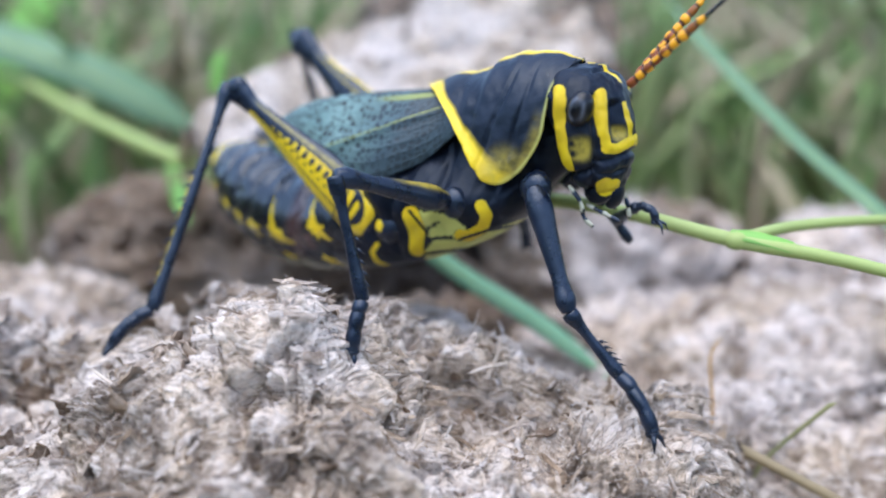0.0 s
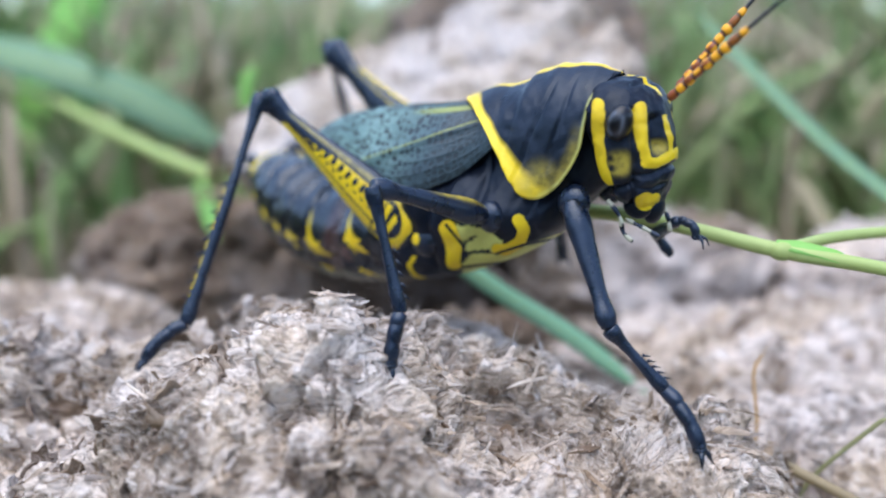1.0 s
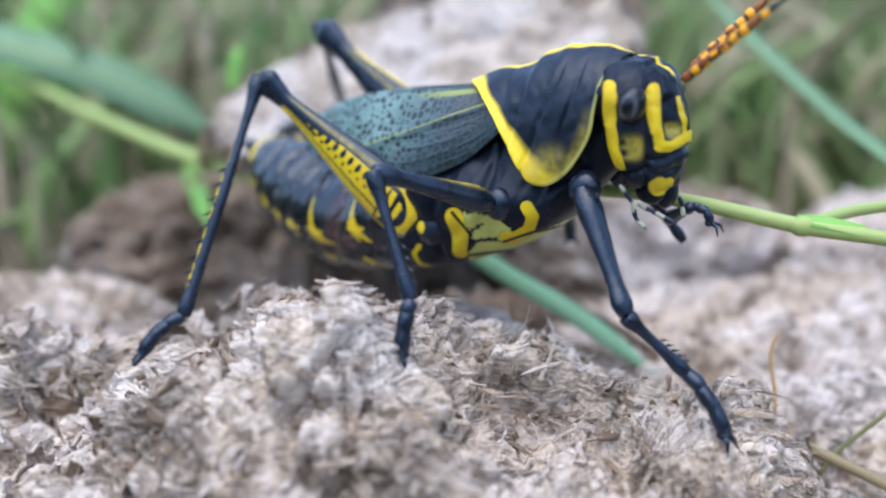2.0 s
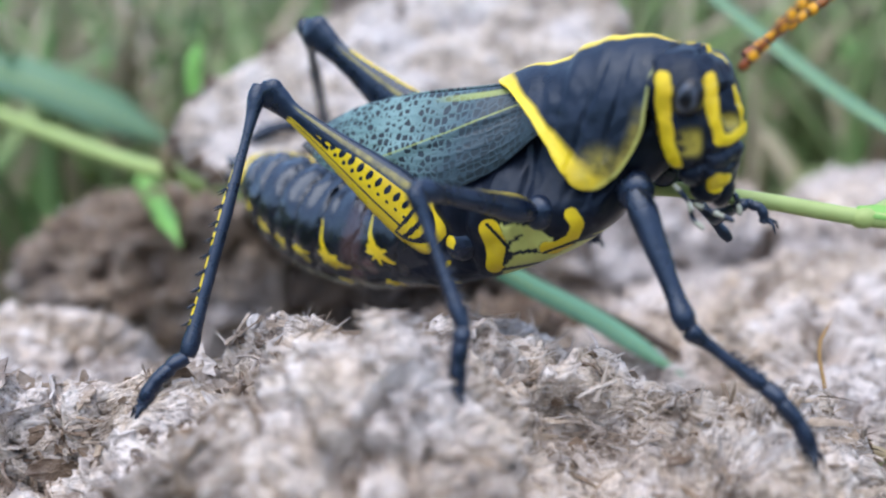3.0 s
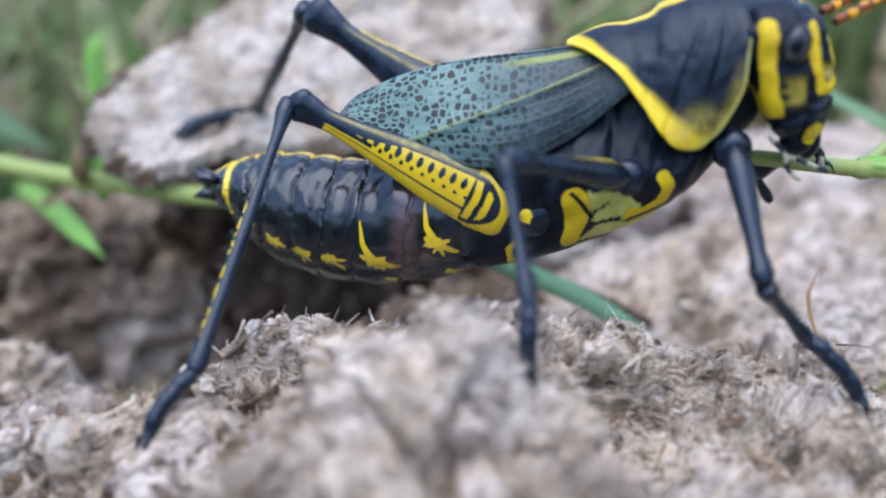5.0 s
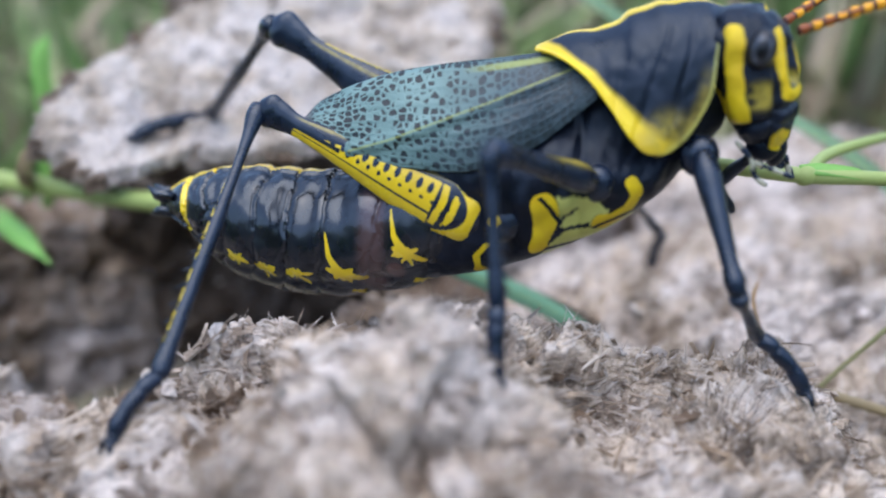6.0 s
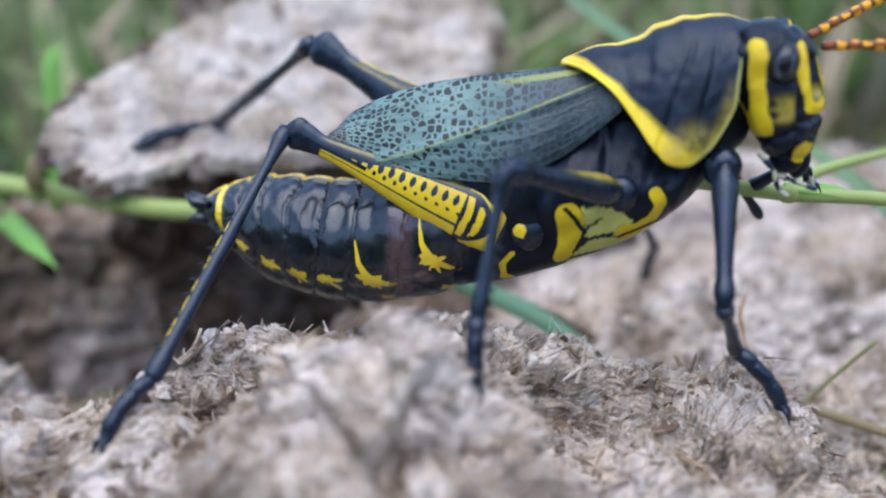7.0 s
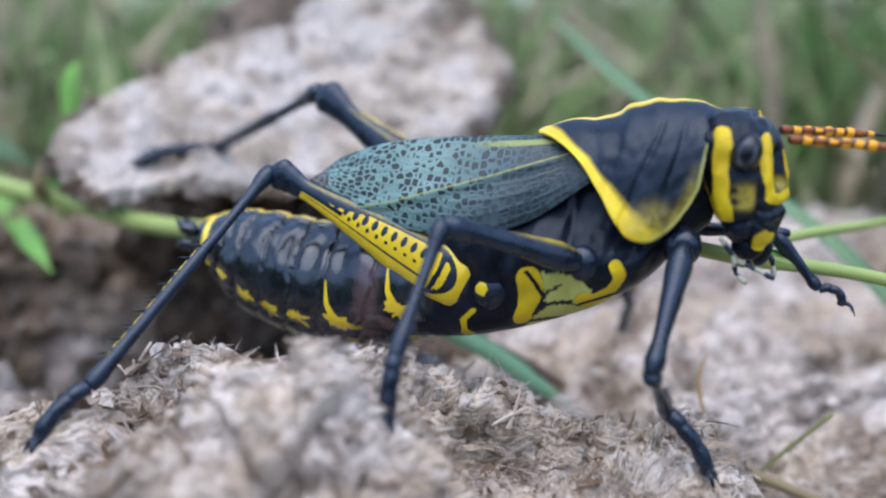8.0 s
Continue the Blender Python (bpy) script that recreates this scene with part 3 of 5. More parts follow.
def dung_mound():
    verts, faces = mound_mesh()
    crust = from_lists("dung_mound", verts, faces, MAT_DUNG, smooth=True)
    tagged(crust, "weathered pale dung mound of shredded plant fibre", "dung clod")
    near = surface_points(crust, lambda p: p.center.z > -0.026 and p.normal.z > -0.3, 26000, 5)
    v, f = scatter_strands(near, 7000, 0.34, 0.0075, 11)
    tagged(from_lists("fibre", v, f, MAT_FIBRE, crust, "matted straw-coloured and grey plant fibres"), kind="stuff")
    v, f = scatter_strands(near, 2300, 0.46, 0.03, 13, 0.15, 0.12, 0.4, 0.1)
    tagged(from_lists("torn_strip", v, f, MAT_FLAKE, crust, "torn pale strips of weathered straw"), kind="stuff")
    v, f = scatter_plates(near, 420, 0.15, 31, 13)
    tagged(from_lists("crust_flake", v, f, MAT_FLAKE, crust, "curled flakes of pale weathered crust"), kind="stuff")
    v, f = scatter_plates(near, 260, 0.12, 35, 11)
    tagged(from_lists("crust_flake", v, f, MAT_DUNG_BROWN, crust, "small brown flakes bedded in the crust"), kind="stuff")
    left = [q for q in near if -4.6 < q[0][0] < -2.0 and -1.9 < q[0][1] < 0.4]
    for seed, material, text in ((33, MAT_FLAKE, "pale curled flakes of broken crust"), (34, MAT_DUNG_BROWN, "brown curled flakes of broken crust")):
        v, f = scatter_plates(left, 150, 0.2, seed, 13)
        tagged(from_lists("crust_flake", v, f, material, crust, text), kind="stuff")
    top = [q for q in near if -3.4 < q[0][0] < 2.2 and -2.4 < q[0][1] < 0.1]
    v, f = scatter_strands(top, 330, 0.42, 0.017, 12, 0.3, 0.5, 1.2, 0.55)
    tagged(from_lists("splinter", v, f, MAT_FIBRE, crust, "pale upright splinters of straw"), kind="stuff")
    crest = [q for q in near if math.hypot(q[0][0] + 1.5, q[0][1] + 1.3) < 0.6]
    v, f = scatter_strands(crest, 46, 0.4, 0.045, 14, 0.25, 0.5, 0.5, 0.3)
    tagged(from_lists("shred", v, f, MAT_FLAKE, crust, "ragged shreds standing on the crest"), kind="stuff")
    return crust


mound = dung_mound()


def clod(name, label, center, radii, turn, material, relief=0.3, size=1.3, seed=0.0, fibres=500, power=0.8, lump=1.0, crumbs=0, shear=0.0):
    """A lump of dry dung: a squared-off ball with craggy relief, bedded on the ground."""
    bm = bmesh.new()
    bmesh.ops.create_icosphere(bm, subdivisions=6, radius=1.0)
    turn_m = Euler([radians(a) for a in turn]).to_matrix()
    for q in bm.verts:
        n = q.co.normalized()
        c = Vector([math.copysign(abs(k) ** power, k) for k in n])
        p = turn_m @ Vector((c.x * radii[0], c.y * radii[1] * (1 - 1.7 * shear * max(0.0, -c.x) * (c.y > 0)) + shear * c.x * radii[1], c.z * radii[2]))
        wn_ = turn_m @ Vector((n.x / radii[0], n.y / radii[1], n.z / radii[2])).normalized()
        p += wn_ * (relief * crag(p + Vector(center), size, seed, lump))
        q.co = p
    bmesh.ops.translate(bm, vec=center, verts=bm.verts)
    ob = part(name, bm, material)
    tagged(ob, label, "dung clod")
    if fibres:
        pts = surface_points(ob, lambda p: p.normal.z > -0.2 or p.normal.y < -0.3, 4000, int(seed * 10) + 3)
        v, f = scatter_fibres(pts, fibres, 0.3, 0.012, int(seed * 10) + 7, 0.3)
        tagged(from_lists("fibre", v, f, MAT_FIBRE, ob, "loose plant fibres and flakes"), kind="stuff")
        if crumbs:
            v, f = scatter_crumbs(pts, crumbs, 0.12, int(seed * 10) + 9)
            tagged(from_lists("crumb", v, f, MAT_FIBRE, ob, "small crumbs of dry dung"), kind="stuff")
    return ob


# a flat slab leaning behind, on a brown lump with a hollow under it
SLAB_RIM = [(-3.64, -1.66), (-3.68, -2.3), (-3.34, -2.75), (-2.9, -2.84), (-2.35, -2.8), (-1.6, -2.95), (-0.7, -3.2), (0.35, -3.2), (1.55, -2.68), (2.0, -2.2), (2.55, -1.63), (2.62, -0.98), (2.2, -0.05), (1.4, 0.42),
            (0.15, 0.42), (-0.6, 0.02), (-1.78, -0.47), (-2.3, -0.85), (-3.15, -1.17)]


def dung_slab():
    """A broken slab with a ragged outline, a pitted pale face and a layered brown edge."""
    turn_m = Euler([radians(a) for a in (43, -6, 4)]).to_matrix()
    place, middle = Vector((-0.2, 6.1, 2.38)), (-0.55, -1.4)
    n, rings = 420, 90
    rim = []
    for k in range(n):
        x, y = along(SLAB_RIM + SLAB_RIM[:1], k / n)
        a = k * 2 * math.pi / n
        jag = 1 + 0.045 * noise.noise((6 * math.cos(a), 6 * math.sin(a), 2.0)) + 0.035 * noise.noise((19 * math.cos(a), 19 * math.sin(a), 5.0)) + 0.02 * noise.noise((50 * math.cos(a), 50 * math.sin(a), 9.0))
        rim.append((middle[0] + (x - middle[0]) * jag, middle[1] + (y - middle[1]) * jag))
    verts, faces = [], []
    sections = [(i / rings, 0.0) for i in range(1, rings + 1)]
    sections += [(1.0 - 0.025 * math.sin(j * 2.1) - 0.03 * j, -0.055 * j) for j in range(1, 8)] + [(0.5, -0.6), (0.05, -0.65)]

    def point(x, y, z, face):
        q = Vector((x, y, 0))
        h = 0.3 + z
        if face > 0:
            h += 0.14 * noise.noise(q * 0.8) + 0.09 * noise.noise(q * 2.2) + 0.06 * noise.noise(q * 5.5) + 0.04 * noise.noise(q * 13)
            h -= 0.5 * max(0.0, noise.noise(q * 1.5 + Vector((3, 1, 0))) - 0.3) + 0.3 * max(0.0, noise.noise(q * 4.2) - 0.32)
            h += 0.5 * step(0.9, 2.4, x + 0.6 * y) * noise.noise(q * 1.9 + Vector((8, 0, 0))) - 0.16 * step(0.93, 1.0, face)
        else:
            q = Vector((x, y, z * 4))
            h += 0.07 * noise.noise(q * 3)
            push = 0.2 * noise.noise(q * 1.6) + 0.12 * noise.noise(q * 5)
            x, y = x + push * (x - middle[0]) * 0.35, y + push * (y - middle[1]) * 0.35
        return tuple(place + turn_m @ Vector((x, y, h)))

    for f, z in sections:
        for x, y in rim:
            verts.append(point(middle[0] + (x - middle[0]) * f, middle[1] + (y - middle[1]) * f, z, f if z == 0 else 0))
    for i in range(len(sections) - 1):
        for k in range(n):
            m = (k + 1) % n
            faces.append((i * n + k, i * n + m, (i + 1) * n + m, (i + 1) * n + k))
    faces.append(tuple(range(n - 1, -1, -1)))
    ob = from_lists("dung_slab", verts, faces, MAT_SLAB, smooth=True)
    tagged(ob, "flat pale grey slab of dried dung leaning on a brown clod", "dung clod")
    pts = surface_points(ob, lambda p: p.normal.y < 0.2 and p.normal.z > -0.6, 5000, 16)
    v, f = scatter_fibres(pts, 900, 0.28, 0.011, 20, 0.3)
    tagged(from_lists("fibre", v, f, MAT_FIBRE, ob, "loose plant fibres and flakes"), kind="stuff")
    edge = [q for q in pts if q[1][2] < 0.35]
    v, f = scatter_plates(edge, 170, 0.26, 61, 11)
    tagged(from_lists("crust_flake", v, f, MAT_DUNG_BROWN, ob, "brown curled flakes along the broken edge"), kind="stuff")
    return ob


dung_slab()
# this clod's dark colour stands in for shade under the slab
clod("dung_clod", "brown crumbly dung clod under a leaning slab, coloured dark as its shade", (-0.9, 7.0, -1.2), (2.3, 1.1, 1.7), (0, 0, 6), MAT_DUNG_SHADE, 0.6, 1.0, 4.1, 120, 0.8, 1.0, 40)
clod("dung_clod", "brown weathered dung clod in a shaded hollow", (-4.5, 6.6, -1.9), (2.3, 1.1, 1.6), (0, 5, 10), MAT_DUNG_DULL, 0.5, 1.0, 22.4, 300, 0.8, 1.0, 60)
clod("dung_clod", "low grey dung clod beside the mound", (-6.2, 3.4, -2.1), (1.9, 1.2, 1.0), (0, 0, -10), MAT_DUNG_PALE, 0.5, 0.9, 6.2, 500, 0.8, 1.0, 120)
clod("dung_clod", "broad pale pitted dung clod with a hollow", (5.0, 2.8, -2.5), (4.3, 2.1, 1.15), (0, 0, 6), MAT_DUNG_PALE, 0.5, 0.95, 8.4, 1400, 0.8, 1.0, 500)
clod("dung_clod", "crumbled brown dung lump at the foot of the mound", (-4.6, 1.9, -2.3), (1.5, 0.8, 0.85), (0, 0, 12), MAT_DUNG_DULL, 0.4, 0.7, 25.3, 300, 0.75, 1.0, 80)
clod("dung_clod", "smooth grey dung clod behind a grass stem", (8.2, 5.6, -1.9), (3.0, 1.5, 1.2), (0, 0, -8), MAT_DUNG_FAR, 0.4, 1.3, 9.7, 300)
clod("dung_clod", "grey dung clod half sunk in grass", (3.0, 6.6, -1.9), (2.4, 1.3, 1.3), (0, 0, 10), MAT_DUNG_FAR, 0.5, 1.2, 12.3, 200)
clod("dung_clod", "dark brown dung clod behind the slab", (0.8, 9.0, 1.2), (2.6, 1.4, 2.6), (0, 0, 0), MAT_DUNG_BROWN, 0.5, 1.4, 14.9, 200)
clod("dung_clod", "small pale broken dung lump among clods", (3.3, 0.6, -2.25), (0.8, 0.55, 0.5), (10, 5, 30), MAT_DUNG_PALE, 0.3, 0.6, 17.1, 200, 0.75, 1.0, 50)
clod("dung_clod", "small brown dung lump between mound and clods", (0.3, 2.9, -2.1), (1.2, 0.7, 0.7), (0, 8, 15), MAT_DUNG_BROWN, 0.4, 0.7, 18.6, 200, 0.75, 1.0, 50)
clod("dung_clod", "broad low grey dung lump in the grass edge", (5.7, 0.3, -2.75), (2.7, 1.2, 0.75), (0, 0, -6), MAT_DUNG_PALE, 0.35, 0.7, 20.2, 200, 0.75, 1.0, 50)


# ---- grass ----
def blade_bm(controls, width, thick=0.03, fold=0.18, steps=18, tip=0.75):
    """A grass blade: folded along its midrib, tapering to its tip."""
    pts = [Vector(p) for p in curve_points(controls, steps)]
    rings = []
    for i, p in enumerate(pts):
        u = i / steps
        d = (pts[min(i + 1, steps)] - pts[max(i - 1, 0)]).normalized()
        side = d.cross(Vector((0, -0.75, 0.66))).normalized()
        top = side.cross(d).normalized()
        w = width * (0.6 + 0.4 * step(0, 0.25, u)) * (1 - step(tip, 1.0, u) * 0.94)
        rings.append([p - side * w + top * (fold * w), p - top * 0.0, p + side * w + top * (fold * w), p + side * w + top * (fold * w - thick), p - top * thick, p - side * w + top * (fold * w - thick)])
    return rings_to_bm(rings)


def stem_bm(controls, radii, steps=60, n=12):
    pts = curve_points(controls, steps)
    rows = [(i, r) for i, r in enumerate(radii)]
    return tube(pts, [smooth_table(rows, (len(radii) - 1) * k / steps)[0] for k in range(steps + 1)], n)


def eaten_stem():
    base = new("grass_plant")
    tagged(base, "light green grass stem with a swollen node and side shoot", "grass", "grass plants round the dung")
    part("stem", stem_bm([(-13, 12.5, 1.9), (-9.0, 9.6, 1.45), (-6.5, 7.2, 0.85), (-4.6, 5.5, 0.37), (-3.4, 4.5, 0.16), (-2.2, 3.3, 0.02), (-0.6, 1.6, 0.2), (0.9, 0.2, 0.45), (1.7, -0.3, 0.4), (2.56, -0.67, 0.23), (3.7, -1.05, 0.05), (6.2, -1.8, -0.6), (9.5, -2.6, -2.8)],
                         [0.08, 0.1, 0.115, 0.12, 0.115, 0.11, 0.09, 0.07, 0.064, 0.068, 0.056, 0.052, 0.05], 110), MAT_STEM, base)
    part("node", ball((2.56, -0.67, 0.23), (0.11, 0.085, 0.085)), MAT_STEM, base, "swollen darker green node")
    part("sheath", blade_bm([(2.5, -0.68, 0.3), (2.8, -0.78, 0.25), (3.1, -0.88, 0.17)], 0.06), MAT_LEAF, base)
    part("side_shoot", stem_bm([(2.6, -0.66, 0.25), (3.3, -0.2, 0.27), (4.4, 0.2, 0.25), (6.0, 1.0, 0.1), (8.5, 2.0, -0.5)], [0.05, 0.055, 0.05, 0.05, 0.04], 40), MAT_STEM, base, "thin olive side shoot")


eaten_stem()


def grass_blade(label, controls, width, material, fold=0.18):
    base = new("grass_plant")
    tagged(base, label, "grass", "grass plants round the dung")
    part("blade", blade_bm(controls, width, max(0.015, width * 0.08), fold), material, base)
    mid = [Vector(p) - Vector((0, width * 0.05, width * 0.02)) for p in curve_points(controls, 24)]
    part("midrib", tube(mid, [width * 0.09 * (1 - 0.8 * k / 24) for k in range(25)], 6), MAT_STEM, base)
    return base


grass_blade("broad blue-green grass blade lying behind the mound", [(-0.9, 1.9, 0.1), (0.2, 1.75, -0.7), (1.1, 1.6, -1.25), (2.1, 1.4, -2.0)], 0.115, MAT_BLADE)
grass_blade("long blue-green grass blade slanting over pale clods", [(6.3, -0.4, -2.2), (5.6, 0.6, -0.9), (5.05, 1.5, -0.02), (4.6, 3.29, 0.78), (3.93, 5.65, 2.15), (3.6, 6.7, 2.9)], 0.12, MAT_FAR_BLADE)
grass_blade("wide blurred green grass blade among weeds", [(-11, 10.0, 2.6), (-8.1, 9.0, 1.9), (-6.4, 9.0, 1.2), (-4.6, 9.2, 0.1)], 0.45, MAT_FAR_BLADE)
grass_blade("bright green upright leaf at the meadow edge", [(-10.8, 12.0, -0.8), (-10.0, 12.0, 1.4), (-9.0, 12.0, 3.2), (-8.0, 12.2, 5.2)], 0.6, MAT_LEAF)
grass_blade("narrow green grass blade bent beside a clod", [(-5.2, 8.2, -0.2), (-4.78, 6.94, -0.18), (-4.2, 5.4, -0.35), (-3.68, 4.05, -0.6)], 0.13, MAT_LEAF)
grass_blade("small rust-orange dry blade standing between clods", [(2.6, -0.2, -2.3), (2.65, -0.15, -1.6), (2.64, 0.0, -1.1), (2.78, 0.05, -0.85)], 0.014, MAT_RUST)
grass_blade("short bright green sprout at the edge of a slab", [(-3.75, 5.6, -0.2), (-3.55, 5.5, 0.9), (-3.5, 5.5, 1.6), (-3.34, 5.5, 1.95)], 0.11, MAT_LEAF)
grass_blade("small curled brown dead leaf under a slab", [(-3.75, 4.75, 0.15), (-3.8, 4.55, 0.35), (-3.74, 4.42, 0.55), (-3.58, 4.35, 0.74)], 0.1, MAT_STRAW, 0.4)
grass_blade("thin yellow-green blade leaning over pale ground", [(3.08, -0.2, -2.3), (3.18, -0.33, -1.97), (3.43, -0.77, -1.32), (3.5, -0.85, -1.2)], 0.02, MAT_PALE_BLADE)


def twig(label, controls, r, material=MAT_STRAW):
    ob = part("fallen_twig", stem_bm(controls, [r, r, r * 0.9, r * 0.7], 40, 8), material)
    return tagged(ob, label, "twig")


twig("thin dark brown dry stalk lying behind the mound", [(-0.2, 2.05, -0.3), (0.95, 1.9, -1.1), (1.6, 1.88, -1.49), (2.4, 1.8, -2.05)], 0.055, MAT_BARK)
twig("olive dry grass stalk lying past the mound", [(2.3, -0.1, -1.75), (2.85, -0.5, -1.85), (3.7, -0.9, -2.2), (5.2, -1.4, -2.9)], 0.055)


def meadow():
    """Uncountable grass blades beyond the clods, green and straw."""
    rng = random.Random(21)
    verts, faces = [], []

    def blade(x, y, z, h, w):
        base = len(verts)
        lean, a = rng.uniform(0.1, 0.9), rng.uniform(0, 2 * math.pi)
        f = rng.uniform(0, math.pi)
        sx, sy = math.cos(f) * w, math.sin(f) * w
        for u, k in ((0.0, 1.0), (0.35, 1.0), (0.7, 0.75), (1.0, 0.05)):
            cx, cy = x + math.cos(a) * lean * h * u * u, y + math.sin(a) * lean * h * u * u
            cz = z + h * u * (1 - 0.3 * lean * u)
            verts.extend([(cx - sx * k, cy - sy * k, cz), (cx + sx * k, cy + sy * k, cz), (cx + sy * 0.25 * k, cy - sx * 0.25 * k, cz)])
        for r in (0, 3, 6):
            for k in range(3):
                m = (k + 1) % 3
                faces.append((base + r + k, base + r + m, base + r + 3 + m, base + r + 3 + k))

    for lo, hi, count in ((11, 34, 6500), (34, 420, 13000)):
        for _ in range(count):
            r, a = lo * (hi / lo) ** rng.random(), rng.uniform(0, 2 * math.pi)
            if lo < 30:
                r = math.sqrt(rng.uniform(lo * lo, hi * hi))
            x, y = r * math.cos(a), 1.5 + r * math.sin(a)
            if -13 < y < 8 and abs(x) < 10:
                continue
            if -4.5 < x < 4 and 0 < y < 11.5:
                continue
            k = r / 60
            blade(x, y, -2.95, rng.uniform(2.0, 6.0) * (1 + 1.5 * k), rng.uniform(0.08, 0.3) * (1 + 1.8 * k))
    ob = from_lists("meadow_grass", verts, faces, MAT_MEADOW, smooth=True)
    tagged(ob, "green and straw-coloured meadow grass out of focus", "grass", kind="stuff")


meadow()


# ---- the grasshopper, in its own space: x ahead, y to its left, z up ----
hopper = new("grasshopper")
tagged(hopper, "black lubber grasshopper with yellow markings clinging to dung", "grasshopper")

CREST = [(-1.04, -0.02), (-0.87, 0.09), (-0.61, 0.19), (-0.5, 0.235), (-0.46, 0.27), (-0.42, 0.33), (-0.26, 0.41), (-0.06, 0.475), (0.12, 0.5), (0.31, 0.475)]
HEM = [(-1.04, -0.03), (-0.87, -0.05), (-0.59, -0.17), (-0.41, -0.33), (-0.22, -0.52), (-0.11, -0.6), (0.04, -0.6), (0.15, -0.5), (0.24, -0.3), (0.28, -0.12), (0.26, 0.1), (0.25, 0.28), (0.29, 0.46)]


def pronotum():
    """The saddle: a keeled shell with a yellow hem."""
    cols, rows = 110, 44
    bm = bmesh.new()
    yel, oli, pal = (bm.verts.layers.float.new(n) for n in ("yellow", "olive", "pale"))
    grid = []
    for i in range(cols + 1):
        c = i / cols
        xc, zc = along(CREST, c)
        zc += 0.022 * noise.noise((xc * 7, 3.0, 1.0))
        xe, ze = along(HEM, c)
        line = []
        for j in range(-rows, rows + 1):
            s = abs(j) / rows
            x, z = xc + (xe - xc) * s, zc + (ze - zc) * s ** 1.15
            depth = max(0.0, zc - z)
            ahead = step(-0.1, 0.27, x)
            w = 0.57 * (1 - math.exp(-((depth / 0.16) ** 0.8))) * (1 - 0.11 * ahead) + 0.04 * step(0.75, 1.0, s) * (1 - ahead)
            wave = 0.05 * noise.noise((z * 3.5, 2.0, 0.0))
            groove = 0.012 * math.exp(-((x + 0.36 + wave) / 0.03) ** 2) * step(0.15, -0.05, z) + 0.02 * math.exp(-((x + 0.13 - 0.1 * z + wave) / 0.018) ** 2) + 0.015 * math.exp(-((x - 0.06 + wave) / 0.018) ** 2) * step(-0.45, -0.3, z)
            groove += 0.012 * noise.noise((x * 3.0, z * 2.2, 5.0)) + 0.006 * noise.noise((x * 16, z * 11, 9))
            y = math.copysign(max(0.0, w - groove * step(0.1, 0.3, s)) + 0.006, j) if j else 0.0
            y += math.copysign(0.008 * noise.noise((x * 7, z * 7, 1)), j) if j else 0
            v = bm.verts.new((x, y, z))
            hind, at = seg_dist(x, z, HEM[:7])
            front, _ = seg_dist(x, z, HEM[6:])
            wide = 0.055 + 0.075 * step(0.35, 0.75, at) - 0.04 * step(0.88, 1.0, at)
            val = 1 - step(0.3 * wide, 2.1 * wide, hind)
            keel = 1 - step(0.025, 0.07, s)
            v[yel] = max(val, 0.95 * keel)
            lobe = 1 - step(0.05, 0.3, math.hypot((x - 0.04) / 0.85, z + 0.5))
            band = (1 - step(0.02, 0.13, front)) * step(0.12, -0.15, z)
            v[oli] = min(0.85, max(0.8 * lobe, 0.65 * band))
            v[pal] = 0.5 * (1 - step(0.008, 0.03, front)) * step(0.42, 0.25, z)
            line.append(v)
        grid.append(line)
    for a, b in zip(grid, grid[1:]):
        for k in range(len(a) - 1):
            bm.faces.new((a[k], a[k + 1], b[k + 1], b[k]))
    ob = part("pronotum", bm, MAT_SADDLE, hopper, "black keeled saddle with a broad yellow hem")
    m = ob.modifiers.new("thickness", 'SOLIDIFY')
    m.thickness, m.offset = 0.022 * CM, -1.0
    return ob


pronotum()

HEAD = [(-0.49, 0.78, 0.88, 0.07), (-0.46, 0.66, 0.95, 0.2), (-0.4, 0.59, 0.99, 0.32), (-0.3, 0.5, 1.01, 0.41), (-0.2, 0.42, 1.01, 0.45), (-0.1, 0.35, 1.01, 0.465),
        (0.0, 0.29, 0.99, 0.475), (0.1, 0.23, 0.96, 0.47), (0.25, 0.19, 0.89, 0.49), (0.35, 0.22, 0.83, 0.45), (0.42, 0.25, 0.78, 0.38), (0.49, 0.34, 0.69, 0.25), (0.53, 0.46, 0.6, 0.07)]


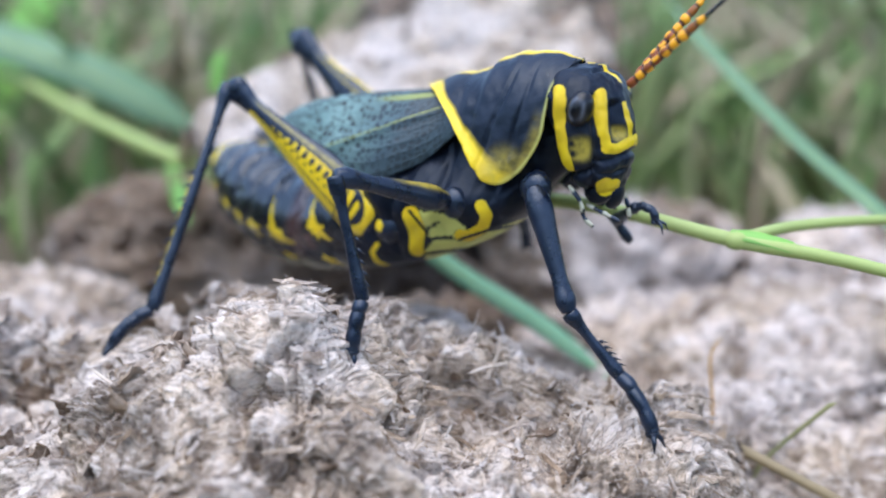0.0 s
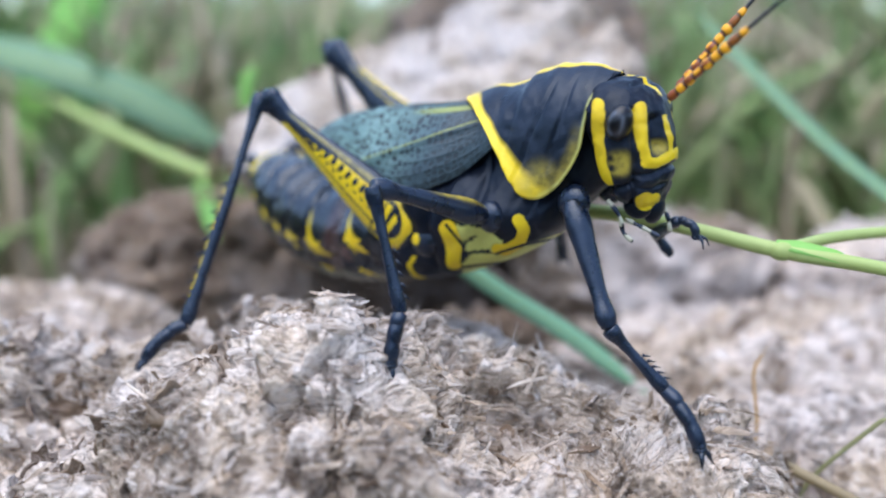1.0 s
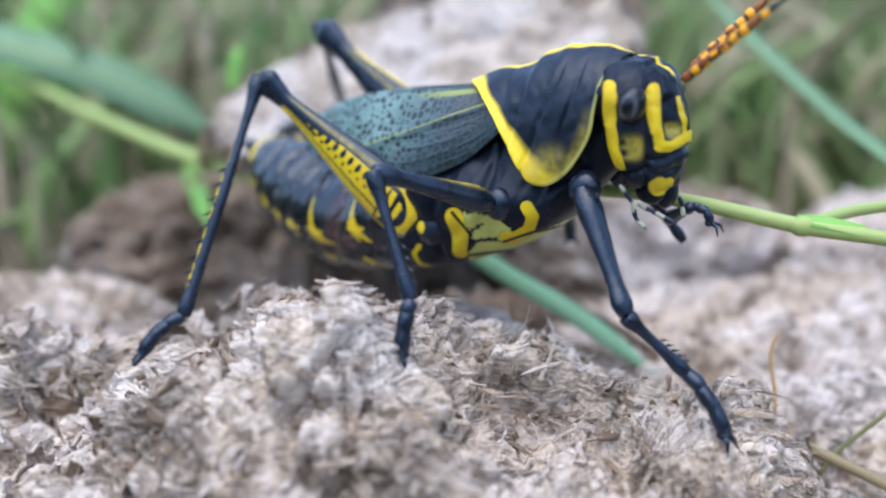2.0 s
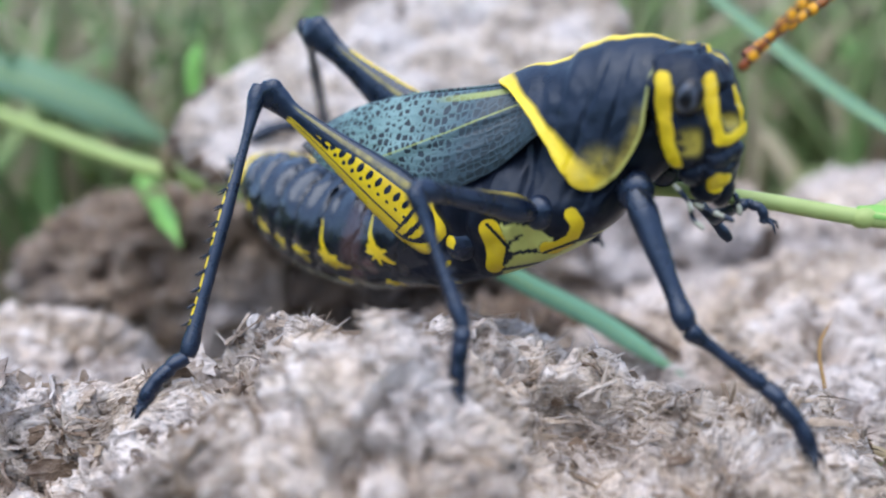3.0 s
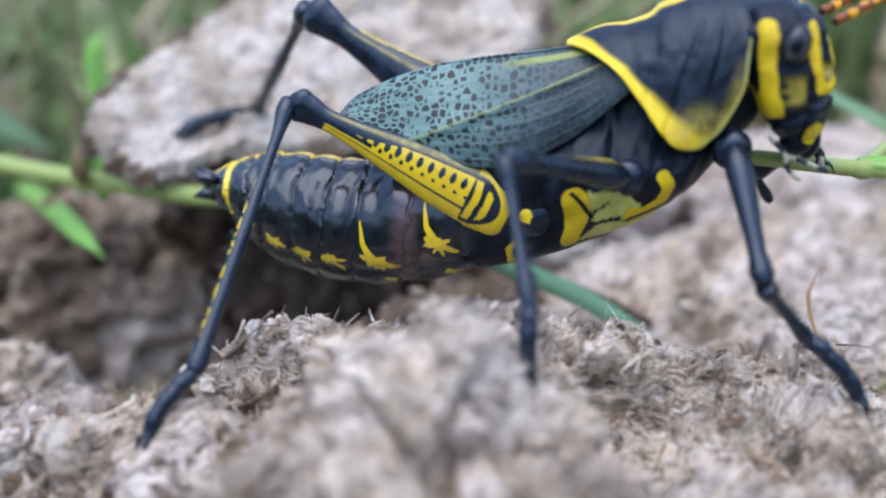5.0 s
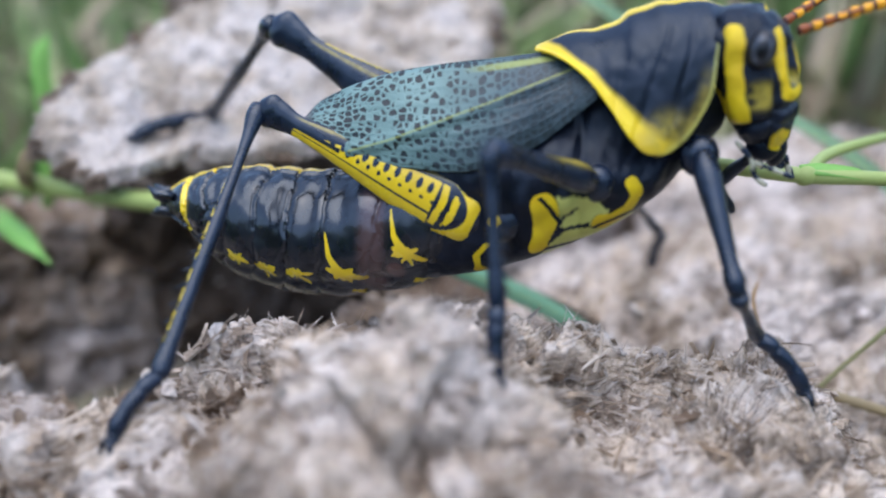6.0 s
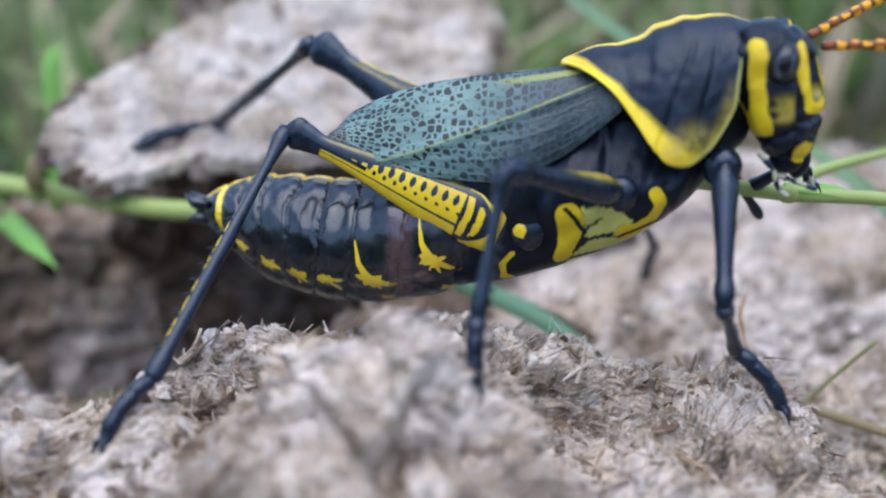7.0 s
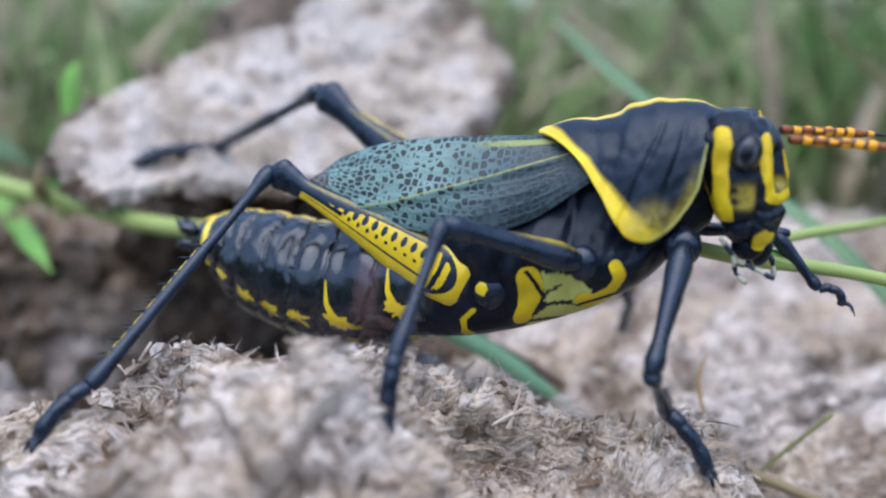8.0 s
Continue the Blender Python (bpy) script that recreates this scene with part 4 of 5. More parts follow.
def head():
    rings, n, m = [], 120, 90
    for i in range(m + 1):
        z = -0.49 + 1.02 * (0.5 - 0.5 * math.cos(math.pi * i / m))
        xr, xf, w = smooth_table(HEAD, z)
        xf -= 0.05
        ring = []
        for k in range(n):
            a = 2 * math.pi * k / n
            c, s = math.cos(a), math.sin(a)
            e = 0.78 if c > 0 else 0.7
            x = (xr + xf) / 2 + (xf - xr) / 2 * math.copysign(abs(c) ** e, c)
            ring.append((x, (1 - 0.52 * c * c * (c > 0)) * w * math.copysign(abs(s) ** (0.75 if c > 0 else 0.55), s), z))
        rings.append(ring)
    bm = rings_to_bm(rings)

    right, up = (0.9099, 0.3677, 0.1923), (-0.2438, 0.0986, 0.9648)
    bands = [([(0.182, 0.11), (0.188, -0.02), (0.2, -0.165), (0.236, -0.374), (0.288, -0.51)], 0.056),
             ([(0.516, 0.082), (0.528, -0.057), (0.549, -0.215), (0.58, -0.32)], 0.046),
             ([(0.58, -0.335), (0.666, -0.338), (0.776, -0.275)], 0.042),
             ([(0.776, -0.275), (0.766, -0.167), (0.734, -0.073), (0.708, 0.022)], 0.02)]
    blots = [(0.582, -0.65, 0.085, 1.0), (0.66, -0.624, 0.045, 1.0)]
    dull = [(0.37, -0.34, 0.14), (0.678, -0.22, 0.09)]

    low = Vector((0, 0, -0.06))

    def yellow(p):
        s, t, facing = three_quarter(p + low, right, up, (0.6, 0.0, 0.0))
        if not facing:
            return 0.0
        v = 0.0
        for k, (line, half) in enumerate(bands):
            if k < 3 or p.y < 0:
                d, at = seg_dist(s, t, line)
                wide = half * (1.1 - 0.35 * at) * (1 + 0.25 * noise.noise((s * 9, t * 9, k))) if k < 2 else half
                v = max(v, 1 - step(0.7 * wide, 1.3 * wide, d))
        if p.z > 0.38:
            v = max(v, (1 - step(0.025, 0.05, abs(p.y))) * (1 - step(0.62, 0.72, p.x)))
        for bx, bz, r, amount in blots:
            v = max(v, amount * (1 - step(0.7 * r, 1.2 * r, math.hypot(s - bx, t - bz))))
        return v

    def olive(p):
        s, t, facing = three_quarter(p + low, right, up, (0.6, 0.0, 0.0))
        if not facing:
            return 0.0
        v = max(0.8 * (1 - step(0.4 * r, r, math.hypot(s - bx, t - bz))) for bx, bz, r in dull)
        for bx, bz in ((0.301, -0.297), (0.311, -0.377)):
            v = min(v, step(0.015, 0.05, math.hypot(s - bx, t - bz)))
        return v

    bmesh.ops.translate(bm, vec=(-0.05, 0, 0), verts=bm.verts)
    paint(bm, yellow)
    paint(bm, olive, "olive")
    furrows = [([(0.46, 0.06), (0.475, -0.2), (0.5, -0.46), (0.47, -0.7)], 0.022, 0.04), ([(0.5, -0.44), (0.62, -0.43), (0.8, -0.36)], 0.022, 0.045), ([(0.27, -0.56), (0.38, -0.54), (0.5, -0.5)], 0.025, 0.05),
               ([(0.63, 0.0), (0.645, -0.14), (0.67, -0.2)], 0.04, 0.05), ([(0.52, -0.54), (0.64, -0.54), (0.74, -0.5)], 0.014, 0.022), ([(0.12, 0.2), (0.12, -0.1), (0.16, -0.35), (0.23, -0.55)], 0.02, 0.025), ([(0.46, 0.28), (0.56, 0.3), (0.68, 0.26)], 0.02, 0.03)]
    ridges = [([(0.28, 0.2), (0.27, 0.1), (0.29, -0.02), (0.36, -0.08), (0.42, -0.02)], 0.02, 0.01), ([(0.516, 0.12), (0.528, -0.057), (0.549, -0.215), (0.6, -0.33)], 0.03, 0.01), ([(0.6, -0.335), (0.7, -0.33), (0.776, -0.275)], 0.03, 0.008)]
    bm.normal_update()
    shift = []
    for q in bm.verts:
        s, t, facing = three_quarter(q.co + low, right, up, (0.6, 0.0, 0.0))
        h = 0.012 * noise.noise(q.co * 9) + 0.006 * noise.noise(q.co * 24)
        if facing:
            h -= sum(deep * math.exp(-(seg_dist(s, t, line)[0] / wide) ** 2) for line, wide, deep in furrows)
            h += sum(tall * math.exp(-(seg_dist(s, t, line)[0] / wide) ** 2) for line, wide, tall in ridges)
        shift.append(q.normal * h)
    for q, h in zip(bm.verts, shift):
        q.co += h
    skull = part("head", bm, MAT_SHELL, hopper, "black head with yellow cheek stripes and face bars")


    for side in (-1, 1):
        bm = ball((0.74, side * 0.13, -0.46), (0.12, 0.1, 0.11), 40, 28)
        paint(bm, yellow)
        part("mandible", bm, MAT_SHELL, skull, "black jaw with a yellow spot")
    return skull


skull = head()
for side in (-1, 1):
    bm = ball((0.55, side * 0.45, 0.22), (0.1, 0.12, 0.145), 40, 28)
    paint(bm, lambda p: math.exp(-(((math.hypot((p.x - 0.55) / 0.1, (p.z - 0.22) / 0.145) - 0.58) / 0.13) ** 2)), "ring")
    part("eye", bm, MAT_EYE, skull, "black oval eye with a grey ring")

part("labrum", ball((0.84, 0, -0.48), (0.08, 0.13, 0.13), 18, 12), MAT_SHELL, skull)

# mouth feelers, black with pale joints
PALPS = [[(0.54, -0.3, -0.44), (0.67, -0.3, -0.545), (0.73, -0.3, -0.66), (0.825, -0.3, -0.715)], [(0.69, -0.2, -0.58), (0.855, -0.2, -0.605), (1.0, -0.2, -0.633)],
         [(0.86, 0.1, -0.46), (0.935, 0.1, -0.544), (0.99, 0.1, -0.665)], [(0.6, 0.28, -0.44), (0.72, 0.28, -0.56), (0.8, 0.26, -0.68)]]


def palp(line):
    pts = curve_points(line, 20)
    bm = tube(pts, [0.014 + 0.008 * abs(math.sin(k * 0.47)) for k in range(21)], 8)
    start = Vector(line[0])
    paint(bm, lambda p: 0.0)
    paint(bm, lambda p: 0.7 if math.sin((p - start).length * 40) > 0.1 else 0.0, "pale")
    part("palp", bm, MAT_LEG, skull, "black mouth feeler with pale joints")


for line in PALPS:
    palp(line)

# stations: x, top, bottom, half width
THORAX = [(-1.95, -0.85, -2.0, 0.42), (-1.6, -0.62, -2.02, 0.5), (-1.2, -0.42, -1.9, 0.55), (-0.8, -0.24, -1.7, 0.57), (-0.4, -0.1, -1.44, 0.56), (-0.1, -0.02, -1.2, 0.53), (0.12, 0.05, -0.95, 0.47), (0.32, 0.1, -0.6, 0.38), (0.45, 0.1, -0.4, 0.3)]


def thorax():
    rings, n, m = [], 170, 180
    for i in range(m + 1):
        x = -1.95 + 2.4 * i / m
        top, bot, w = smooth_table(THORAX, x)
        ring = []
        for k in range(n):
            a = 2 * math.pi * k / n
            c, s = math.cos(a), math.sin(a)
            ww = w
            for gx, gd in ((-0.98, 0.025), (-0.52, 0.03), (-0.08, 0.025)):
                ww -= gd * math.exp(-((x - gx + 0.12 * s) / 0.035) ** 2)
            zz = (top + bot) / 2 + (top - bot) / 2 * math.copysign(abs(s) ** 0.9, s)
            for px_, pz_, sx_, sz_, amount in ((-0.33, -0.72, 0.11, 0.22, 0.04), (-0.72, -0.82, 0.13, 0.25, 0.04), (-0.1, -0.65, 0.08, 0.16, 0.03), (-1.15, -0.9, 0.14, 0.25, 0.05), (-0.55, -1.05, 0.12, 0.12, 0.05), (0.02, -0.75, 0.07, 0.12, 0.05)):
                slant = x - px_ - 0.25 * (zz - pz_)
                ww += amount * math.exp(-(slant / sx_) ** 4 - ((zz - pz_) / sz_) ** 4)
            ww += 0.03 * noise.noise((x * 3.6, zz * 3.2, 3)) + 0.022 * noise.noise((x * 8, zz * 6.5, 8)) + 0.008 * noise.noise((x * 19, zz * 17, 4))
            ww *= 1 - 0.4 * step(-0.98, -0.5, zz)
            ring.append((x, ww * math.copysign(abs(c) ** 0.75, c), zz))
        rings.append(ring)
    bm = rings_to_bm(rings)

    right, up = (0.843, 0.5121, 0.1647), (-0.2999, 0.1932, 0.9342)
    bands = [([(-1.11, -0.93), (-1.06, -1.05), (-1.05, -1.15), (-1.06, -1.235)], 0.08), ([(-0.496, -0.85), (-0.444, -0.937), (-0.479, -1.05), (-0.592, -1.115), (-0.67, -1.108)], 0.052),
             ([(-1.44, -1.2), (-1.5, -1.28), (-1.46, -1.38), (-1.34, -1.43), (-1.2, -1.42)], 0.022)]
    plates = [[(-1.03, -0.9), (-0.9, -0.9), (-0.75, -0.94), (-0.63, -1.03), (-0.6, -1.1), (-0.7, -1.14), (-0.9, -1.14), (-0.98, -1.08)], [(-1.115, -0.85), (-0.888, -1.007), (-0.967, -1.059)], [(-0.853, -1.015), (-0.714, -1.094), (-0.7, -1.14), (-0.9, -1.14), (-0.96, -1.12), (-0.94, -1.06)],
              [(-0.99, -1.26), (-0.9, -1.15), (-0.68, -1.15), (-0.435, -1.07), (-0.157, -0.98), (0.0, -0.95), (0.05, -1.2), (-0.4, -1.5), (-0.99, -1.8)]]
    lines = [[(-1.124, -0.893), (-0.967, -1.085), (-0.993, -1.243)], [(-0.967, -1.059), (-0.871, -0.998)], [(-0.906, -1.141), (-0.748, -1.125)], [(-0.679, -1.15), (-0.435, -1.066), (-0.192, -1.024)], [(-0.993, -1.285), (-0.609, -1.24)]]

    def middle(p):
        top, bot, w = smooth_table(THORAX, p.x)
        return (p.x, 0.0, (top + bot) / 2)

    def yellow(p):
        s, t, facing = three_quarter(p, right, up, middle(p))
        if not facing:
            return 0.0
        v = 0.0
        for line, half in bands:
            v = max(v, 1 - step(0.75 * half, 1.25 * half, seg_dist(s, t, line)[0]))
        for line in lines:
            v = min(v, step(0.006, 0.02, seg_dist(s, t, line)[0]))
        return v

    def pale(p):
        s, t, facing = three_quarter(p, right, up, middle(p))
        if (not facing and p.z > -1.0) or not any(inside(s, t, q) for q in plates):
            return 0.0
        for line in lines:
            if seg_dist(s, t, line)[0] < 0.014:
                return 0.0
        for line, half in bands[:2]:
            if seg_dist(s, t, line)[0] < half:
                return 0.0
        return 0.9

    paint(bm, yellow)
    paint(bm, pale, "pale")
    part("thorax", bm, MAT_SHELL, hopper, "black thorax with yellow bands and pale green belly plate")


thorax()
for x, z, w, r in ((-0.38, -0.9, 0.5, 0.13), (0.3, -0.58, 0.4, 0.14), (-1.02, -1.34, 0.46, 0.15)):
    for side in (-1, 1):
        bm = ball((x, side * w, z), (r, r * 0.8, r * 1.1), 28, 20)
        paint(bm, lambda p: (1.0 - step(0.05, 0.07, math.hypot(p.x - x + 0.06, p.z - z - 0.02))) if r > 0.145 else 0.0)
        part("coxa", bm, MAT_LEG, hopper)

# stations from the tip: x, top, bottom, half width
ABDOMEN = [(-4.1, -1.86, -1.95, 0.05), (-3.95, -1.7, -2.0, 0.17), (-3.75, -1.57, -2.1, 0.29), (-3.5, -1.47, -2.28, 0.39), (-3.2, -1.4, -2.39, 0.45), (-2.9, -1.37, -2.43, 0.49),
           (-2.5, -1.3, -2.41, 0.52), (-2.1, -1.15, -2.31, 0.54), (-1.6, -0.97, -2.1, 0.52), (-1.1, -0.95, -1.78, 0.38), (-0.7, -1.0, -1.5, 0.2)]
SEAMS = [-3.82, -3.62, -3.38, -3.1, -2.82, -2.5, -2.08, -1.6, -1.1]
SPOTS = [(-3.48, -2.0, 0.075), (-3.2, -2.1, 0.095), (-2.92, -2.13, 0.1), (-2.63, -2.11, 0.105), (-2.23, -2.02, 0.125), (-1.72, -1.73, 0.13), (-1.25, -1.78, 0.08), (-2.12, -2.2, 0.05), (-1.6, -2.0, 0.07)]


def abdomen():
    rings, n, m = [], 190, 320
    for i in range(m + 1):
        x = -4.1 + 3.4 * i / m
        top, bot, w = smooth_table(ABDOMEN, x)
        ring = []
        for k in range(n):
            a = 2 * math.pi * k / n
            c, s = math.cos(a), math.sin(a)
            xw = x + 0.05 * noise.noise((abs(c) * 2.2, s * 2.2, x * 1.5)) + 0.02 * noise.noise((abs(c) * 6, s * 6, x * 3))
            swell = 0.0
            for lo, hi in zip(SEAMS, SEAMS[1:]):
                if lo <= xw < hi:
                    u = (xw - lo) / (hi - lo)
                    swell = 0.05 * (u**0.8 * (1 - 0.55 * u)) - 0.02 + 0.005 * math.sin(u * 9 + lo * 7) * step(-0.3, 0.4, s)
                swell -= 0.008 * math.exp(-((xw - lo) / 0.022) ** 2)
            fold = 0.035 * math.exp(-((s + 0.58) / 0.09) ** 2)
            swell += 0.016 * noise.noise((x * 5, c * 2.5, s * 2.5)) + 0.004 * noise.noise((x * 15, c * 4, s * 4))
            ring.append((x + 0.06 * c * c, (w + swell - fold) * math.copysign(abs(c) ** 1.08, c), (top + bot) / 2 + ((top - bot) / 2 + swell) * s + 0.02 * (s > 0.985)))
        rings.append(ring)
    bm = rings_to_bm(rings)

    def yellow(p):
        v = 0.0
        for i, (sx, sz, r) in enumerate(SPOTS):
            dx, dz = p.x - sx, p.z - sz
            a = math.atan2(dz, dx)
            star = r * (0.6 + 0.5 * noise.noise((2.4 * math.cos(a) + 3 * i, 2.4 * math.sin(a), i)) + 0.5 * abs(math.cos(3.5 * a + 0.8 * i)) ** 4 * (0.5 + 0.5 * math.cos(a + 0.6)) + 0.15 * math.cos(2 * a + 0.5))
            v = max(v, 1 - step(0.85 * star, 1.12 * star, math.hypot(dx * 0.9, dz * 1.15)))
            if i in (4, 5):
                d, u = seg_dist(p.x, p.z, [(sx - 0.03, sz + 0.02), (sx - 0.12, sz + 0.13), (sx - 0.18, sz + 0.32)])
                v = max(v, 1 - step(0.5 * (0.05 - 0.044 * u), 0.055 - 0.044 * u, d))
        if abs(p.y) < 0.1 and p.z > -1.75 and p.x < -2.6:
            v = max(v, 1 - step(0.03, 0.06, abs(p.y)))
        d, u = seg_dist(p.x, p.z, [(-3.8, -1.62), (-3.76, -1.8), (-3.7, -1.98)])
        return max(v, 1 - step(0.025, 0.04, d))

    def brown(p):
        v = 0.36 * (1 - step(0.04, 0.16, abs(p.x + 2.02 + 0.12 * (p.z + 1.7)))) * step(-2.25, -2.1, p.z)
        return max(v, 0.55 * (1 - step(0.05, 0.1, math.hypot(p.x + 1.8, p.z + 1.9))))

    paint(bm, yellow)
    paint(bm, brown, "tint")
    belly = part("abdomen", bm, MAT_GLOSS, hopper, "glossy black ringed abdomen with yellow star spots")
    for side in (-1, 1):
        part("ovipositor_valve", tube([(-3.98, side * 0.05, -1.8), (-4.1, side * 0.06, -1.8), (-4.2, side * 0.05, -1.74)], [0.07, 0.05, 0.008], 10), MAT_GLOSS, belly)
        part("ovipositor_valve", tube([(-3.95, side * 0.05, -1.92), (-4.08, side * 0.06, -1.95), (-4.17, side * 0.05, -2.0)], [0.07, 0.045, 0.008], 10), MAT_GLOSS, belly)
        part("cercus", tube([(-3.9, side * 0.16, -1.76), (-4.02, side * 0.2, -1.75)], [0.04, 0.008], 8), MAT_GLOSS, belly)
    return belly


belly = abdomen()

WING_TOP = [(-0.55, 0.05), (-1.3, -0.17), (-1.8, -0.31), (-2.2, -0.45), (-2.5, -0.61), (-2.72, -0.78), (-2.8, -0.9)]
WING_LOW = [(-0.5, -0.3), (-0.88, -0.72), (-1.33, -0.98), (-1.75, -1.05), (-2.15, -1.08), (-2.5, -1.05), (-2.8, -0.93)]


def wing(side):
    """A leathery forewing lying roof-like along the body."""
    cols, rows = 130, 60
    bm = bmesh.new()
    yel, tin, alo, nu, nv = (bm.verts.layers.float.new(n) for n in ("yellow", "tint", "along", "net_u", "net_v"))
    grid = []
    for i in range(cols + 1):
        u = i / cols
        xt, zt = along(WING_TOP, u)
        xl, zl = along(WING_LOW, u)
        line = []
        for j in range(rows + 1):
            b = j / rows
            x, z = xt + (xl - xt) * b, zt + (zl - zt) * b
            out = 0.16 + 0.44 * math.sin(b * math.pi / 2) ** 0.8
            out *= 1 - 0.45 * u**2
            crease, at = seg_dist(x, z, [(-0.62, -0.08), (-0.9, -0.24), (-1.28, -0.47), (-2.0, -0.88), (-2.3, -1.02)])
            out += 0.03 * math.exp(-(crease / 0.05) ** 2)
            for vein in range(7):
                out += 0.006 * math.exp(-((b - (0.1 + 0.13 * vein) - 0.1 * u * (vein - 3) / 3) / 0.012) ** 2)
            out *= 0.68 + 0.32 * step(-0.7, -1.15, x)
            v = bm.verts.new((x, side * out, z))
            v[yel] = max((1 - step(0.003, 0.016, crease)) * 0.58, (1 - step(0.02, 0.06, abs(b - 0.07))) * 0.6 * (1 - step(0.25, 0.6, u)))
            v[nu], v[nv] = 2 + 40 * u ** 0.95, 3 + 14 * b * (0.8 + 0.25 * u) + 0.25 * noise.noise((u * 9, b * 4, 2))
            v[alo] = max(0.0, min(1.0, (-0.85 - x) / 1.85 - 0.1 * step(0.55, 0.8, b)))
            v[tin] = 0.85 * step(0.9, 0.98, u + 0.04 * noise.noise((x * 8, z * 8, 0)))
            line.append(v)
        grid.append(line)
    for a, b in zip(grid, grid[1:]):
        for k in range(len(a) - 1):
            bm.faces.new((a[k], a[k + 1], b[k + 1], b[k]))
    ob = part("forewing", bm, MAT_WING, hopper, "blue-green netted forewing with black cells")
    m = ob.modifiers.new("thickness", 'SOLIDIFY')
    m.thickness, m.offset = 0.02 * CM, 0.0


for side in (-1, 1):
    wing(side)


# ---- legs: each segment is built along +x from its joint, z on its back ----
def limb(name, length, prof, mat, flat=0.75, n=40, m=90, yellow=None, label=""):
    """prof: rows of share of length, radius up, radius down."""
    rings = []
    for i in range(m + 1):
        u = i / m
        up, dn = smooth_table(prof, u)
        rings.append([(u * length, flat * (up + dn) / 2 * math.cos(2 * math.pi * k / n), (up if math.sin(2 * math.pi * k / n) > 0 else dn) * math.sin(2 * math.pi * k / n)) for k in range(n)])
    bm = rings_to_bm(rings)
    paint(bm, yellow or (lambda p: 0.0))
    return part(name, bm, mat, hopper, label)


def hind_femur_yellow(length):
    prof = HIND_FEMUR

    def fn(p):
        u = p.x / length
        up, dn = smooth_table(prof, max(0.0, min(1.0, u)))
        h = p.z / (up if p.z > 0 else dn)
        if u > 0.86 or u < 0.03:
            return 0.0
        v = step(0.7, 0.58, h) if u < 0.5 else step(0.7 - 0.8 * (u - 0.5) / 0.34, 0.58 - 0.8 * (u - 0.5) / 0.34, h)
        if h < -0.3 and u > 0.12:
            v = 0.0 if h > -0.4 else step(-0.97, -0.9, h)
        if u > 0.62 and -0.1 < h < 0.1:
            v = 0.0
        for row, hh in ((0, 0.36), (1, 0.0)):
            k = round((u - 0.02 * row) / 0.047)
            if 4 <= k <= 14 - 2 * row:
                d = math.hypot((p.x - (k * 0.047 + 0.02 * row) * length) * 1.0, (h - hh) * up * (0.55 if row == 0 else 0.9))
                v = min(v, step(0.019, 0.031, d) if row == 0 else step(0.012, 0.024, d))
        if u < 0.2:
            d = math.hypot((u - 0.2) / 0.17, h)
            if d > 0.64:
                v = step(0.76, 0.82, d)
            else:
                v = step(-0.35, 0.1, math.sin(2 * math.pi * 19 * u - 2.4 * abs(h) + 1.5 * noise.noise((p.x * 6, p.z * 6, 3.0))))
        if 0.8 < u:
            v = min(v, step(0.86, 0.8, u))
        return v

    return fn


HIND_FEMUR = [(0.0, 0.13, 0.13), (0.03, 0.21, 0.2), (0.12, 0.26, 0.255), (0.3, 0.245, 0.24), (0.45, 0.2, 0.195), (0.6, 0.145, 0.145), (0.75, 0.1, 0.1), (0.84, 0.09, 0.09), (0.91, 0.125, 0.11), (0.97, 0.13, 0.12), (1.0, 0.06, 0.06)]
SLIM_FEMUR = [(0.0, 0.07, 0.07), (0.08, 0.1, 0.1), (0.4, 0.095, 0.09), (0.8, 0.075, 0.07), (0.92, 0.09, 0.085), (1.0, 0.06, 0.06)]
SLIM_TIBIA = [(0.0, 0.07, 0.07), (0.06, 0.076, 0.07), (0.2, 0.054, 0.05), (0.7, 0.05, 0.048), (0.92, 0.062, 0.062), (1.0, 0.055, 0.055)]
HIND_TIBIA = [(0.0, 0.065, 0.065), (0.04, 0.078, 0.07), (0.1, 0.056, 0.054), (0.5, 0.053, 0.053), (0.9, 0.06, 0.06), (0.97, 0.07, 0.07), (1.0, 0.058, 0.058)]


def tibia(length, prof, hind, near):
    ob = limb("tibia", length, prof, MAT_LEG, 0.95, 24, 60, (lambda p: 1.0 if near and p.z > 0.036 and 0.3 * length < p.x < 0.9 * length and math.sin(p.x * 34) > -0.7 else 0.0))
    for side in (-1, 1):
        for k in range(9 if hind else 5):
            x = length * (0.4 + 0.06 * k if hind else 0.5 + 0.09 * k)
            part("spine", tube([(x, side * 0.03, (0.04 if hind else -0.04)), (x + 0.055, side * 0.05, (0.105 if hind else -0.08))], [0.013, 0.002], 6), MAT_LEG, ob)
    return ob


